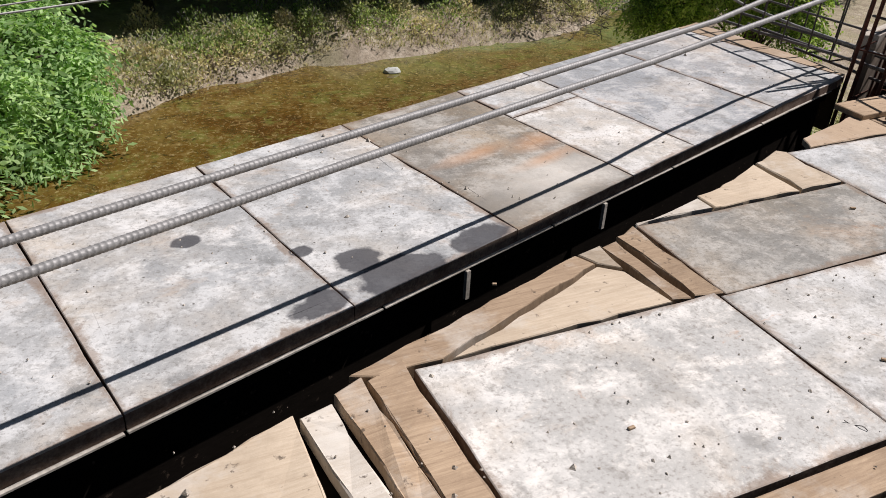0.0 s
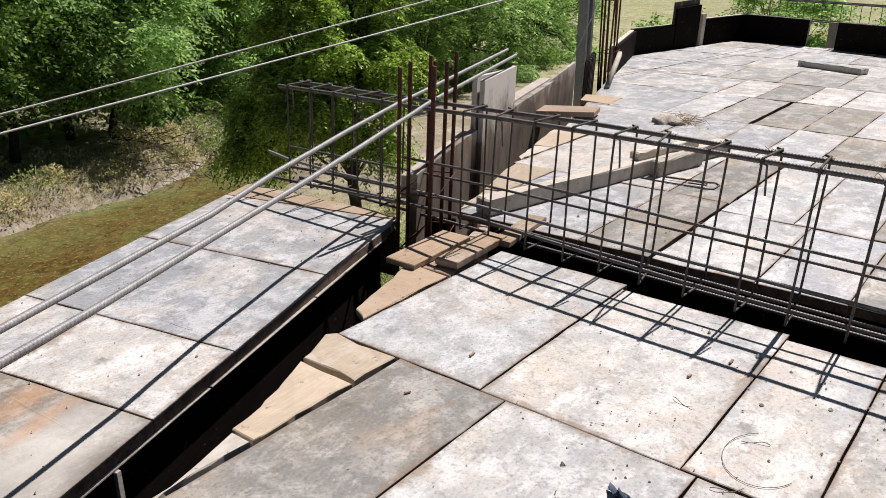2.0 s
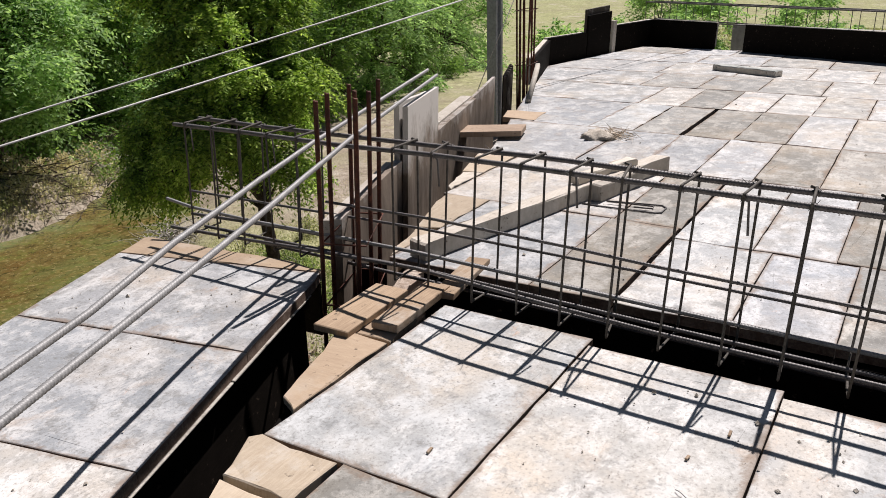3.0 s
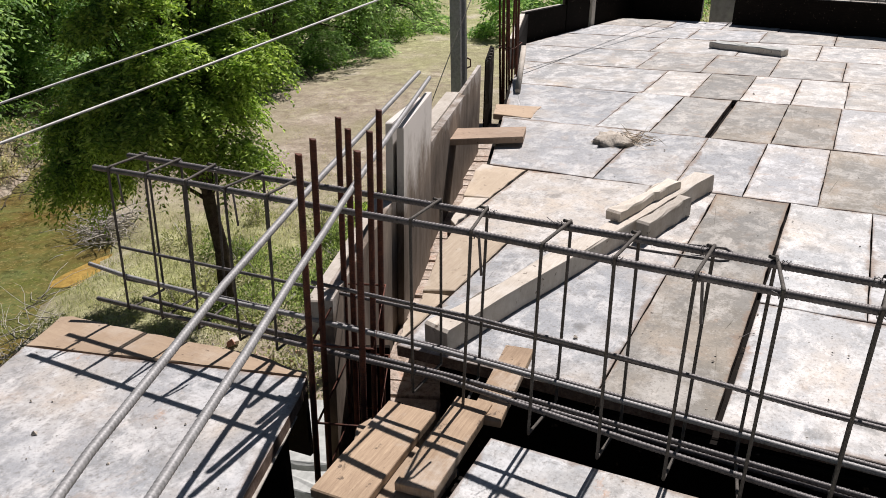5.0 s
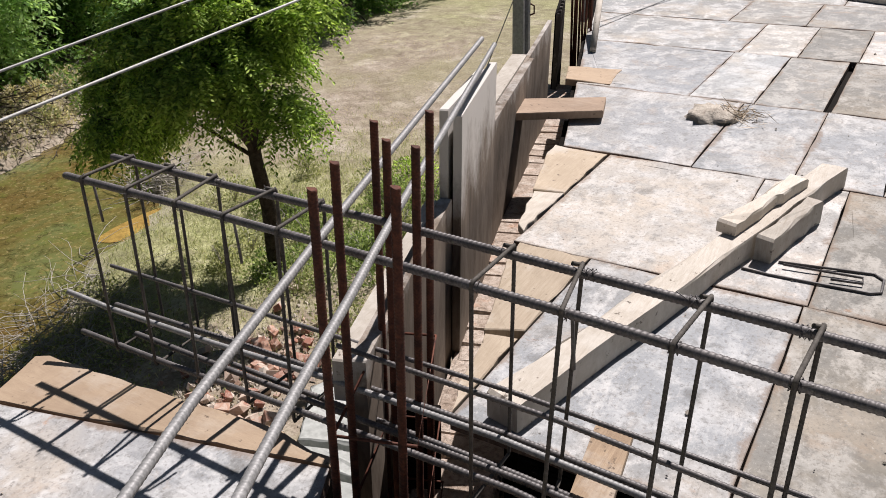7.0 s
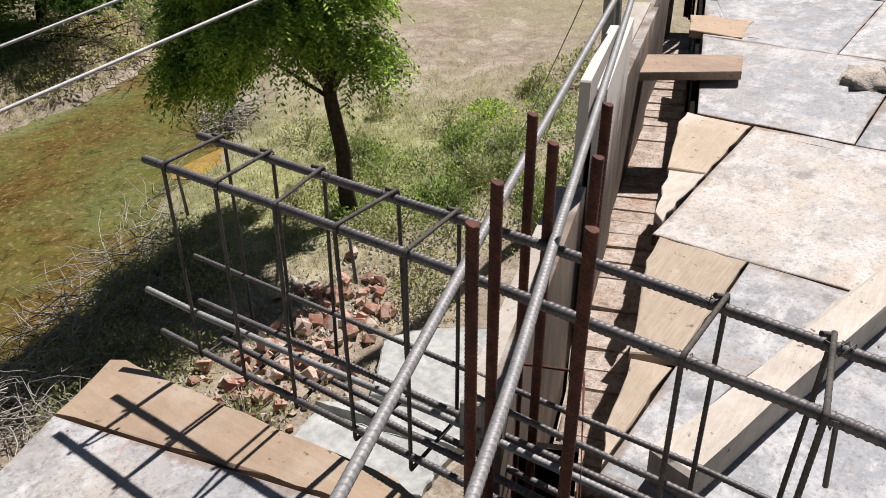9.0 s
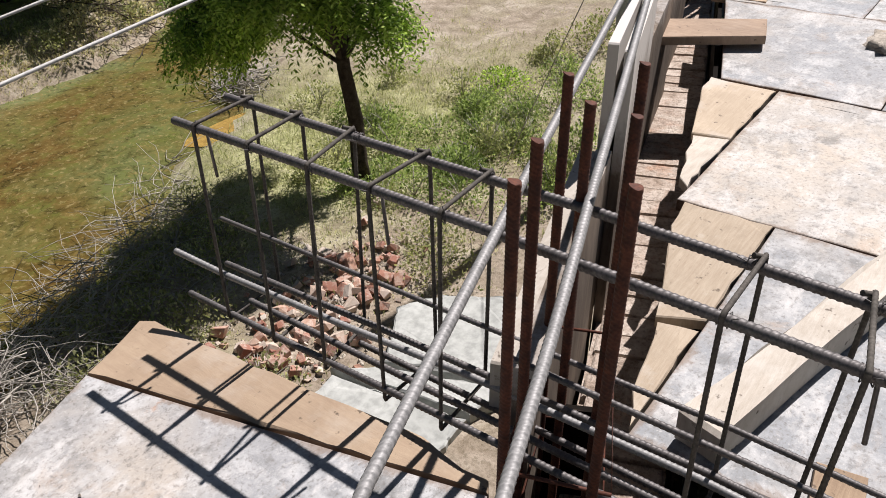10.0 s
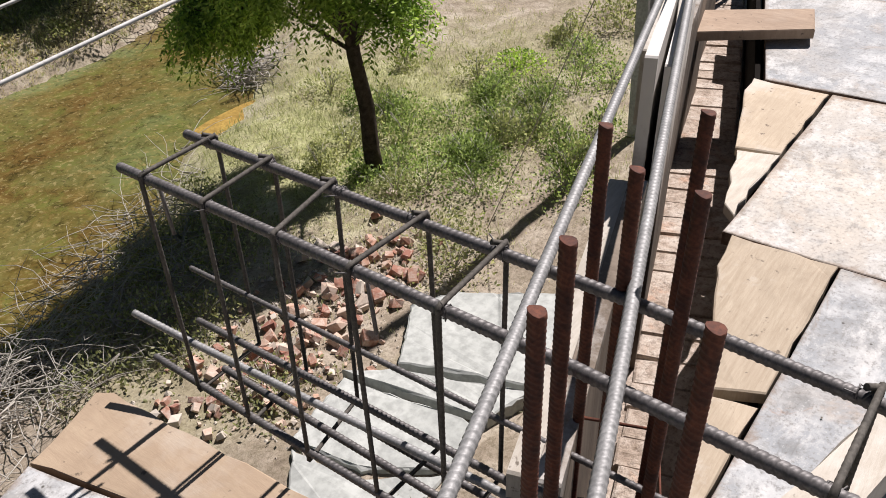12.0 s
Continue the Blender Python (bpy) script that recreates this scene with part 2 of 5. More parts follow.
def mat_water():
    m, nt, b = material("algae_brown_water", 0.07)
    v = coords(nt)
    n = noise_tex(nt, v, 0.45, 6, 0.65, 0.8)
    n2 = noise_tex(nt, v, 3.2, 9, 0.8, 0.7)
    n3 = noise_tex(nt, v, 11, 5, 0.7, 0.5)
    brown = ramp(nt, n, [(0.36, (0.075, 0.036, 0.008)), (0.5, (0.10, 0.058, 0.012)), (0.62, (0.13, 0.085, 0.022))])
    olive = ramp(nt, n, [(0.36, (0.125, 0.078, 0.026)), (0.5, (0.115, 0.105, 0.034)), (0.62, (0.125, 0.145, 0.055))])
    sep = nt.nodes.new("ShaderNodeSeparateXYZ")
    nt.links.new(v, sep.inputs[0])
    along = node(nt, "ShaderNodeMapRange")
    along.inputs["From Min"].default_value = 4.0
    along.inputs["From Max"].default_value = 9.0
    nt.links.new(sep.outputs["X"], along.inputs["Value"])
    c = mix(nt, along.outputs[0], brown, olive)
    c = mix(nt, ramp(nt, n2, [(0.52, value(0)), (0.60, value(0.6))]), c, (0.20, 0.145, 0.05))
    c = mix(nt, ramp(nt, noise_tex(nt, v, 1.6, 9, 0.78, 0.3), [(0.52, value(0)), (0.60, value(0.55))]), c, (0.11, 0.13, 0.03))
    c = mix(nt, ramp(nt, n2, [(0.36, value(0.8)), (0.47, value(0))]), c, (0.026, 0.020, 0.007))
    c = mix(nt, ramp(nt, n3, [(0.55, value(0)), (0.63, value(0.6))]), c, (0.30, 0.24, 0.11))
    c = mix(nt, ramp(nt, noise_tex(nt, v, 8, 8, 0.8, 0.3), [(0.38, value(0.6)), (0.46, value(0))]), c, (0.035, 0.028, 0.01))
    nt.links.new(c, b.inputs["Base Color"])
    b.inputs["Specular IOR Level"].default_value = 0.25
    bump(nt, b, noise_tex(nt, v, 7, 4, 0.6), 0.06, 0.02)
    return m


PLATE = mat_plate()
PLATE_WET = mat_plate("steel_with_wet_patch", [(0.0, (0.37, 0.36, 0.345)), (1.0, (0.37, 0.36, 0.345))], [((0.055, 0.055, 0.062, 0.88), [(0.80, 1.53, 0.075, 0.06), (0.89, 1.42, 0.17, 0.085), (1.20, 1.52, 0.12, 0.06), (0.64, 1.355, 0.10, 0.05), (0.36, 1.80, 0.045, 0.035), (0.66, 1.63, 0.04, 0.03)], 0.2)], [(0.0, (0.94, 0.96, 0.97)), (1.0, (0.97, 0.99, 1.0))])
PLATE_BROWN = mat_plate("steel_with_rusty_stain", [(0.0, (0.30, 0.26, 0.21)), (1.0, (0.30, 0.26, 0.21))], [((0.60, 0.57, 0.52, 0.7), [(1.62, 1.80, 0.26, 0.13)], 1.6), ((0.46, 0.24, 0.11, 0.55), [(1.47, 2.10, 0.13, 0.03), (1.75, 2.13, 0.11, 0.045), (1.72, 1.98, 0.12, 0.025)], 2.0), ((0.10, 0.095, 0.085, 0.5), [(1.30, 1.70, 0.25, 0.12), (1.72, 1.66, 0.12, 0.05)], 1.4)], [(0.0, (0.70, 0.68, 0.64)), (1.0, (0.70, 0.68, 0.64))])
LIGHT = [(0.0, (0.92, 0.94, 0.955)), (0.4, (0.99, 1.01, 1.02)), (0.7, (1.09, 1.08, 1.06)), (1.0, (1.14, 1.12, 1.08))]
PLATE_LIGHT = mat_plate("pale_smeared_steel", [(0.0, (0.36, 0.37, 0.38)), (0.5, (0.41, 0.405, 0.39)), (1.0, (0.44, 0.415, 0.38))], shades=LIGHT)
PLATE_COOL = mat_plate("blue_grey_smeared_steel", [(0.0, (0.33, 0.34, 0.35)), (1.0, (0.37, 0.37, 0.372))], shades=[(0.0, (0.82, 0.83, 0.84)), (1.0, (0.89, 0.895, 0.90))])
PLATE_DARK = mat_plate("drab_smeared_steel", [(0.0, (0.25, 0.235, 0.205)), (1.0, (0.28, 0.265, 0.235))], shades=[(0.0, (0.66, 0.64, 0.60)), (1.0, (0.72, 0.70, 0.66))])
CRUST = mat_plate("cement_crusted_sheet", [(0.0, (0.50, 0.455, 0.40)), (1.0, (0.53, 0.485, 0.43))], shades=[(0.0, (0.90, 0.895, 0.885)), (1.0, (0.92, 0.915, 0.905))])
SIDE = mat_noise("dirty_rusted_edge", (0.10, 0.062, 0.045), (0.24, 0.18, 0.14), 18)
PLY = mat_wood("tan_plywood", (0.54, 0.455, 0.35), (0.39, 0.31, 0.225), (0.6, 7, 1), stain=0.3)
PLY_BROWN = mat_wood("brown_plywood", (0.455, 0.35, 0.245), (0.36, 0.265, 0.185), (4, 0.7, 1), stain=0.12)
PLANK = mat_wood("weathered_plank", (0.44, 0.33, 0.225), (0.23, 0.16, 0.105), (0.5, 8, 1), (0, 0, radians(60)))
PLANK_RED = mat_wood("reddish_plank", (0.42, 0.315, 0.23), (0.27, 0.195, 0.14), (5, 0.8, 1), stain=0.05)
TIMBER = mat_wood("cement_whitened_timber", (0.64, 0.595, 0.53), (0.44, 0.385, 0.315), (0.8, 6, 1), stain=0.4)
# near-black with hardly any specular: the shade of recesses put into the colour
SHADE_PLY = mat_wood("shade_black_plywood", (0.014, 0.011, 0.009), (0.007, 0.006, 0.005), (1, 1, 6), stain=0.0)
SHADE_PLY.node_tree.nodes["Principled BSDF"].inputs["Specular IOR Level"].default_value = 0.03
PANEL = mat_wood("grey_shutter_board", (0.11, 0.09, 0.075), (0.055, 0.045, 0.037), (4, 4, 0.6), stain=0.22)
m, nt, bs = material("cement_topped_shutter", 0.85)
geo_z = nt.nodes.new("ShaderNodeSeparateXYZ")
nt.links.new(coords(nt), geo_z.inputs[0])
lift = nt.nodes.new("ShaderNodeMath")
lift.operation = "MULTIPLY_ADD"
lift.inputs[1].default_value = 0.9
nt.links.new(noise_tex(nt, coords(nt, (1.3, 1.3, 0.8)), 3, 8, 0.75), lift.inputs[0])
nt.links.new(geo_z.outputs["Z"], lift.inputs[2])
gr = noise_tex(nt, coords(nt, (1.3, 1.3, 0.5)), 4, 10, 0.75, 0.4)
base = mix(nt, ramp(nt, gr, [(0.35, value(0)), (0.65, value(1))]), (0.10, 0.078, 0.06), (0.27, 0.22, 0.175))
nt.links.new(mix(nt, ramp(nt, lift.outputs[0], [(0.62, value(0)), (0.84, value(0.85))]), base, (0.62, 0.595, 0.56)), bs.inputs["Base Color"])
bump(nt, bs, gr, 0.4, 0.004)
CEMENTED = m
RIM = mat_noise("pale_metal_rim", (0.30, 0.27, 0.23), (0.5, 0.47, 0.42), 12)
CONCRETE = mat_noise("pale_concrete", (0.36, 0.37, 0.35), (0.47, 0.48, 0.455), 1.6, 0.9)
ROUGH_CONCRETE = mat_noise("rough_mortar", (0.40, 0.35, 0.29), (0.58, 0.53, 0.46), 9, 0.95, strength=0.9, dist=0.02)
m, nt, bs = material("mortar_over_brick", 0.95)
rough_n = noise_tex(nt, coords(nt, per_object=17.0), 11, 8, 0.75, 0.5)
grit = noise_tex(nt, coords(nt), 60, 5, 0.7)
c = ramp(nt, rough_n, [(0.3, (0.20, 0.145, 0.105)), (0.48, (0.42, 0.345, 0.285)), (0.66, (0.58, 0.515, 0.45))])
c = mix(nt, ramp(nt, noise_tex(nt, coords(nt), 4.2, 6, 0.7, 0.8), [(0.57, value(0)), (0.68, value(0.7))]), c, (0.47, 0.29, 0.20))
c = mix(nt, ramp(nt, grit, [(0.38, value(0.5)), (0.5, value(0))]), c, (0.12, 0.09, 0.07))
nt.links.new(c, bs.inputs["Base Color"])
bump(nt, bs, mix(nt, 0.4, rough_n, grit), 0.9, 0.02)
MORTAR = m
PLASTER = mat_noise("cement_plaster", (0.34, 0.33, 0.31), (0.42, 0.41, 0.385), 1.5, 0.9)
m, nt, bs = material("broken_brick", 0.95)
bn = noise_tex(nt, coords(nt, per_object=17.0), 9, 8, 0.72, 0.4)
c = ramp(nt, object_random(nt), [(0.0, (0.25, 0.115, 0.085)), (0.3, (0.36, 0.19, 0.135)), (0.55, (0.44, 0.29, 0.215)), (0.75, (0.48, 0.39, 0.32)), (1.0, (0.52, 0.465, 0.40))])
c = mix(nt, ramp(nt, bn, [(0.46, value(0)), (0.64, value(0.65))]), c, (0.60, 0.53, 0.46))
nt.links.new(c, bs.inputs["Base Color"])
bump(nt, bs, bn, 0.7, 0.01)
BROKEN_BRICK = m
STEEL = mat_noise("grey_ribbed_steel", (0.085, 0.078, 0.077), (0.175, 0.162, 0.158), 35, 0.55, 0.3, 0.25, 0.001)
STEEL_BRIGHT = mat_noise("bright_ribbed_steel", (0.215, 0.212, 0.208), (0.325, 0.32, 0.315), 30, 0.55, 0.15, 0.25, 0.001)
STEEL_TAN = mat_noise("dusty_stirrup_steel", (0.07, 0.063, 0.055), (0.14, 0.126, 0.11), 30, 0.75, 0.0, 0.25, 0.001)
RUST = mat_noise("rusted_ribbed_steel", (0.042, 0.013, 0.008), (0.15, 0.045, 0.021), 28, 0.8, 0.1, 0.4, 0.001)
POLE = mat_noise("grey_painted_pole", (0.36, 0.37, 0.39), (0.47, 0.48, 0.50), 4, 0.6)
CABLE = mat_noise("pale_cable", (0.62, 0.61, 0.58), (0.72, 0.71, 0.68), 8, 0.5)
BARK = mat_noise("dark_bark", (0.035, 0.027, 0.021), (0.10, 0.078, 0.06), 14, 0.95, strength=0.9, dist=0.02)
TWIG = mat_noise("dry_grey_twig", (0.30, 0.275, 0.24), (0.52, 0.485, 0.43), 6, 0.9)
STRAW = mat_noise("pale_straw", (0.50, 0.40, 0.29), (0.66, 0.57, 0.46), 20, 0.9)
DENIM = mat_noise("faded_denim", (0.03, 0.045, 0.075), (0.17, 0.215, 0.28), 14, 0.95, strength=0.6, dist=0.01)
LEAF_TREE = mat_leaf("bright_tree_leaf", (0.08, 0.14, 0.028), (0.31, 0.46, 0.08), (0.68, 0.84, 0.23), 0.3)
LEAF_SCRUB = mat_leaf("scrub_leaf", (0.13, 0.23, 0.09), (0.31, 0.47, 0.19), (0.50, 0.66, 0.32))
LEAF_DARK = mat_leaf("dark_scrub_leaf", (0.06, 0.12, 0.03), (0.14, 0.24, 0.06), (0.24, 0.36, 0.10))
LEAF_WEED = mat_leaf("weed_leaf", (0.15, 0.17, 0.085), (0.31, 0.32, 0.18), (0.56, 0.54, 0.38))
LEAF_HERB = mat_leaf("herb_leaf", (0.08, 0.12, 0.04), (0.24, 0.31, 0.12), (0.48, 0.55, 0.27))
LEAF_DRY = mat_leaf("dry_grass_blade", (0.40, 0.34, 0.23), (0.54, 0.47, 0.34), (0.64, 0.59, 0.47))
GROUND = mat_ground()
WATER = mat_water()
MUD = mat_noise("orange_mud", (0.27, 0.17, 0.05), (0.42, 0.28, 0.08), 3, 0.25)

# ---------------------------------------------------------------- mesh helpers


def obj(name, mesh, mat, parent=None):
    ob = new(name, mesh)
    if mat is not None and not mesh.materials:
        mesh.materials.append(mat)
    if parent is not None:
        ob.parent = parent
    return ob


def part(name, bm, mat, parent=None, label=""):
    mesh = bpy.data.meshes.new(name)
    bm.normal_update()
    bm.to_mesh(mesh)
    bm.free()
    ob = obj(name, mesh, mat, parent)
    if label:
        tagged(ob, label)
    return ob


def thing(name, label, category, group="", kind="", at=(0, 0, 0)):
    ob = new(name)
    ob.location = at
    return tagged(ob, label, category, group, kind)


def smooth(ob):
    for p in ob.data.polygons:
        p.use_smooth = True
    return ob


def prism(bm, poly, z0, z1, ch=0.004, dz=None, worn=0.0):
    """Upright slab on a polygon (anticlockwise), its top edge chamfered. dz: heights added to the top corners."""
    n = len(poly)
    cx, cy = sum(p[0] for p in poly) / n, sum(p[1] for p in poly) / n
    dz = dz or [0] * n

    def inner(p):
        d = math.hypot(p[0] - cx, p[1] - cy) or 1
        k = 1 - 1.4 * ch / d
        return cx + (p[0] - cx) * k, cy + (p[1] - cy) * k
    rim = bm.verts.layers.float.new("edge") if worn else None
    lo = [bm.verts.new((x, y, z0)) for x, y in poly]
    mi = [bm.verts.new((x, y, z1 - ch + d)) for (x, y), d in zip(poly, dz)]
    up = [bm.verts.new((*inner(p), z1 + d)) for p, d in zip(poly, dz)]
    for a, b_ in ((lo, mi), (mi, up)):
        for i in range(n):
            j = (i + 1) % n
            bm.faces.new((a[i], a[j], b_[j], b_[i])).material_index = 1 if a is lo else 0
    if worn:
        for v in lo + mi + up:
            v[rim] = 1.0
        inside = []
        for v in up:
            d = math.hypot(v.co.x - cx, v.co.y - cy)
            k = max(0.4, 1 - 1.4 * worn / d)
            inside.append(bm.verts.new((cx + (v.co.x - cx) * k, cy + (v.co.y - cy) * k, z1 + (v.co.z - z1) * k)))
        for i in range(n):
            j = (i + 1) % n
            bm.faces.new((up[i], up[j], inside[j], inside[i]))
        up = inside
    bm.faces.new(up)
    bm.faces.new(lo[::-1])
    return bm


def ragged(poly, step=0.11, amp=0.0022):
    """The polygon with points added along its sides, each a little off the straight line."""
    out = []
    for (x0, y0), (x1, y1) in zip(poly, poly[1:] + poly[:1]):
        ln = math.hypot(x1 - x0, y1 - y0)
        n = max(1, min(14, round(ln / step)))
        nx, ny = (y1 - y0) / (ln or 1), (x0 - x1) / (ln or 1)
        out.append((x0, y0))
        for k in range(1, n):
            f, d = (k + random.uniform(-0.3, 0.3)) / n, -abs(random.gauss(0, amp))
            out.append((x0 + (x1 - x0) * f + nx * d, y0 + (y1 - y0) * f + ny * d))
    return out


def slab(name, poly, z0, z1, mat, parent=None, ch=0.004, jitter=0.0, label="", side=None, rough=0.0):
    bm = bmesh.new()
    if rough:
        poly = ragged(poly, 0.11 if side else 0.06, rough)
    prism(bm, poly, z0, z1, ch, [random.uniform(-jitter, jitter) for _ in poly], 0.05 if side else 0.0)
    ob = part(name, bm, mat, parent, label)
    ob.data.materials.append(side or mat)
    return ob


def rect(x0, x1, y0, y1):
    return [(x0, y0), (x1, y0), (x1, y1), (x0, y1)]


def strip(a, b, w, side=0.0):
    """A rectangle along a-b, w wide; side -1..1 shifts it across."""
    d = Vector((b[0] - a[0], b[1] - a[1])).normalized()
    n = Vector((-d.y, d.x))
    o = n * (w * 0.5 * side)
    h = n * (w * 0.5)
    a, b = Vector(a), Vector(b)
    return [tuple(p) for p in (a + o - h, b + o - h, b + o + h, a + o + h)]


def tube_mesh(name, pts, r, sides=8, ribbed=False, taper=None, pitch=0.0095, rib=1.12):
    """A bar along points. ribbed: slanting raised ribs, as on reinforcing steel."""
    P = [Vector(p) for p in pts]
    seg = [(b - a).length for a, b in zip(P, P[1:])]
    total = sum(seg)
    rings = []
    if ribbed:
        n = max(2, int(total / pitch))
        for i in range(n):
            for f, k in ((0.0, 1.0), (0.5, 1.0), (0.64, rib), (0.86, rib)):
                rings.append(((i + f) / n * total, k))
        rings.append((total, 1.0))
    else:
        acc = 0.0
        rings = [(0.0, 1.0)]
        for s in seg:
            acc += s
            rings.append((acc, 1.0))
    vs, fs = [], []
    prev = None
    for d, k in rings:
        i, rest = 0, d
        while i < len(seg) - 1 and rest > seg[i]:
            rest -= seg[i]
            i += 1
        p = P[i].lerp(P[i + 1], min(1, rest / seg[i]) if seg[i] else 0)
        t = (P[i + 1] - P[i]).normalized()
        if not ribbed and 0 < d < total - 1e-9:
            j = min(i + 1, len(P) - 2)
            t = (t + (P[j + 1] - P[j]).normalized()).normalized()
        if prev is None:
            ax = t.orthogonal().normalized()
        else:
            ax = (prev - t * prev.dot(t)).normalized()
        prev = ax
        bx = t.cross(ax)
        rr = r * k if taper is None else k * (r + (taper - r) * d / total)
        for s in range(sides):
            ang = 2 * math.pi * s / sides
            slant = 0.55 * r * math.sin(ang) if ribbed and 0 < d < total else 0
            vs.append(p + ax * (rr * math.cos(ang)) + bx * (rr * math.sin(ang)) + t * slant)
    m = len(rings)
    for i in range(m - 1):
        for s in range(sides):
            a, b_ = i * sides + s, i * sides + (s + 1) % sides
            fs.append((a, b_, b_ + sides, a + sides))
    fs.append(tuple(range(sides))[::-1])
    fs.append(tuple((m - 1) * sides + s for s in range(sides)))
    mesh = bpy.data.meshes.new(name)
    mesh.from_pydata(vs, [], fs)
    for p in mesh.polygons:
        p.use_smooth = len(p.vertices) == 4
    return mesh


def bar(name, pts, r, mat, parent=None, sides=8, ribbed=False, taper=None, label=""):
    ob = obj(name, tube_mesh(name, pts, r, sides, ribbed, taper, 0.0085 if mat is RUST else 0.0115, 1.055 if mat is RUST else 1.10 if mat is STEEL else 1.07), mat, parent)
    if label:
        tagged(ob, label)
    return ob


def quads(name, corners, mat, parent=None, tri=False):
    """One mesh from an array of separate quads, shape (n, 4, 3)."""
    n = len(corners)
    mesh = bpy.data.meshes.new(name)
    mesh.vertices.add(n * 4)
    mesh.vertices.foreach_set("co", np.asarray(corners, np.float32).reshape(-1))
    mesh.loops.add(n * 4)
    mesh.loops.foreach_set("vertex_index", np.arange(n * 4, dtype=np.int32))
    mesh.polygons.add(n)
    mesh.polygons.foreach_set("loop_start", np.arange(0, n * 4, 4, dtype=np.int32))
    mesh.update(calc_edges=True)
    return obj(name, mesh, mat, parent)


def unit(v):
    return v / np.maximum(np.linalg.norm(v, axis=-1, keepdims=True), 1e-9)


def leaf_quads(rng, c, axis, length, width):
    """Pointed leaves: centres c, directions axis."""
    a = unit(axis)
    side = unit(np.cross(a, rng.normal(size=a.shape)))
    L = (length * rng.uniform(0.6, 1.2, len(c)))[:, None]
    W = (width * rng.uniform(0.7, 1.2, len(c)))[:, None]
    mid = c + a * L * 0.05
    return np.stack([c - a * L / 2, mid + side * W / 2, c + a * L / 2, mid - side * W / 2], 1)


def fronds(rng, tips, out, length, leaflet, per=9, droop=0.6):
    """Feathered twigs at tips, pointing along out: leaflets on both sides of a drooping spine."""
    n = len(tips)
    d = unit(out + rng.normal(scale=0.45, size=out.shape))
    side = unit(np.cross(d, np.array([0, 0, 1.0]) + rng.normal(scale=0.25, size=d.shape)))
    ln = length * rng.uniform(0.6, 1.25, n)
    c, ax = [], []
    for k in range(per):
        f = (k + 0.5) / per
        sag = np.array([0, 0, -1.0]) * (droop * f * f * ln)[:, None]
        spine = tips + d * (f * ln)[:, None] + sag
        for s in (-1, 1):
            w = side * s + d * 0.55 + np.array([0, 0, -0.35 - droop * 0.5 * f]) + rng.normal(scale=0.22, size=d.shape)
            w = unit(w)
            c.append(spine + w * leaflet * 0.5)
            ax.append(w)
    return leaf_quads(rng, np.concatenate(c), np.concatenate(ax), leaflet, leaflet * 0.36)


# ---------------------------------------------------------------- ground, water
LANE = math.atan(0.349)
U2, N2 = Vector((math.cos(LANE), math.sin(LANE))), Vector((-math.sin(LANE), math.cos(LANE)))


def lane(s, n):
    """A place by the distance along the slanting side of the building and the distance out from it."""
    p = U2 * s + N2 * n
    return p.x, p.y


NEAR_BANK = [(-80, 2), (-20, 6.0), (-4, 7.6), (3, 8.7), (5.3, 9.6), (7.2, 10.5), (9.2, 12.0), (10.4, 12.5), (11.6, 13.2), (13.4, 14.8), (17, 17.4), (24, 23.0), (36, 33), (60, 52), (150, 120)]
FAR_BANK = [(-80, 8), (-20, 10.5), (-4, 12.6), (-0.1, 14.3), (2.5, 15.9), (5.2, 16.7), (9.5, 17.0), (11.8, 17.3), (14.3, 18.5), (18, 21.5), (26, 29), (36, 39), (60, 60), (150, 130)]
WATER_Z, LAND_Z = -4.45, -4.15


def bank_y(line, x):
    return np.interp(x, [p[0] for p in line], [p[1] for p in line])


def ground_z(x, y):
    """Height of the land; the stream's bed is cut into it."""
    wob = 0.35 * noise.noise((x * 0.5, y * 0.5, 3.1)) + 0.2 * noise.noise((x * 1.7, y * 1.7, 8.4))
    dn = (bank_y(NEAR_BANK, x) - y) + wob
    df = (y - bank_y(FAR_BANK, x)) + wob
    far_z = -3.85 + 0.25 * noise.noise((x * 0.25, y * 0.25, 1)) + 0.02 * max(0, min(df, 30))
    near_z = LAND_Z + 0.10 * noise.noise((x * 0.4, y * 0.4, 5))
    rough = 0.05 * noise.noise((x * 2.3, y * 2.3, 2)) + 0.025 * noise.noise((x * 6, y * 6, 2))
    if dn > 0:
        k = min(1, dn / 1.3)
        z = WATER_Z + (near_z - WATER_Z) * k * k * (3 - 2 * k)
    elif df > 0:
        k = min(1, df / 0.9)
        z = WATER_Z + (far_z - WATER_Z) * k ** 0.6
    else:
        z = WATER_Z + max(-0.55, 0.5 * max(dn, df))
    return z + rough


def axis(lo, hi, step, reach):
    fine = list(np.arange(lo, hi + 1e-6, step))
    grow, a, b_, s = [], [], [], step
    x0, x1 = lo, hi
    while x1 < reach:
        s *= 1.35
        x0 -= s
        x1 += s
        a.append(x0)
        b_.append(x1)
    return a[::-1] + fine + b_


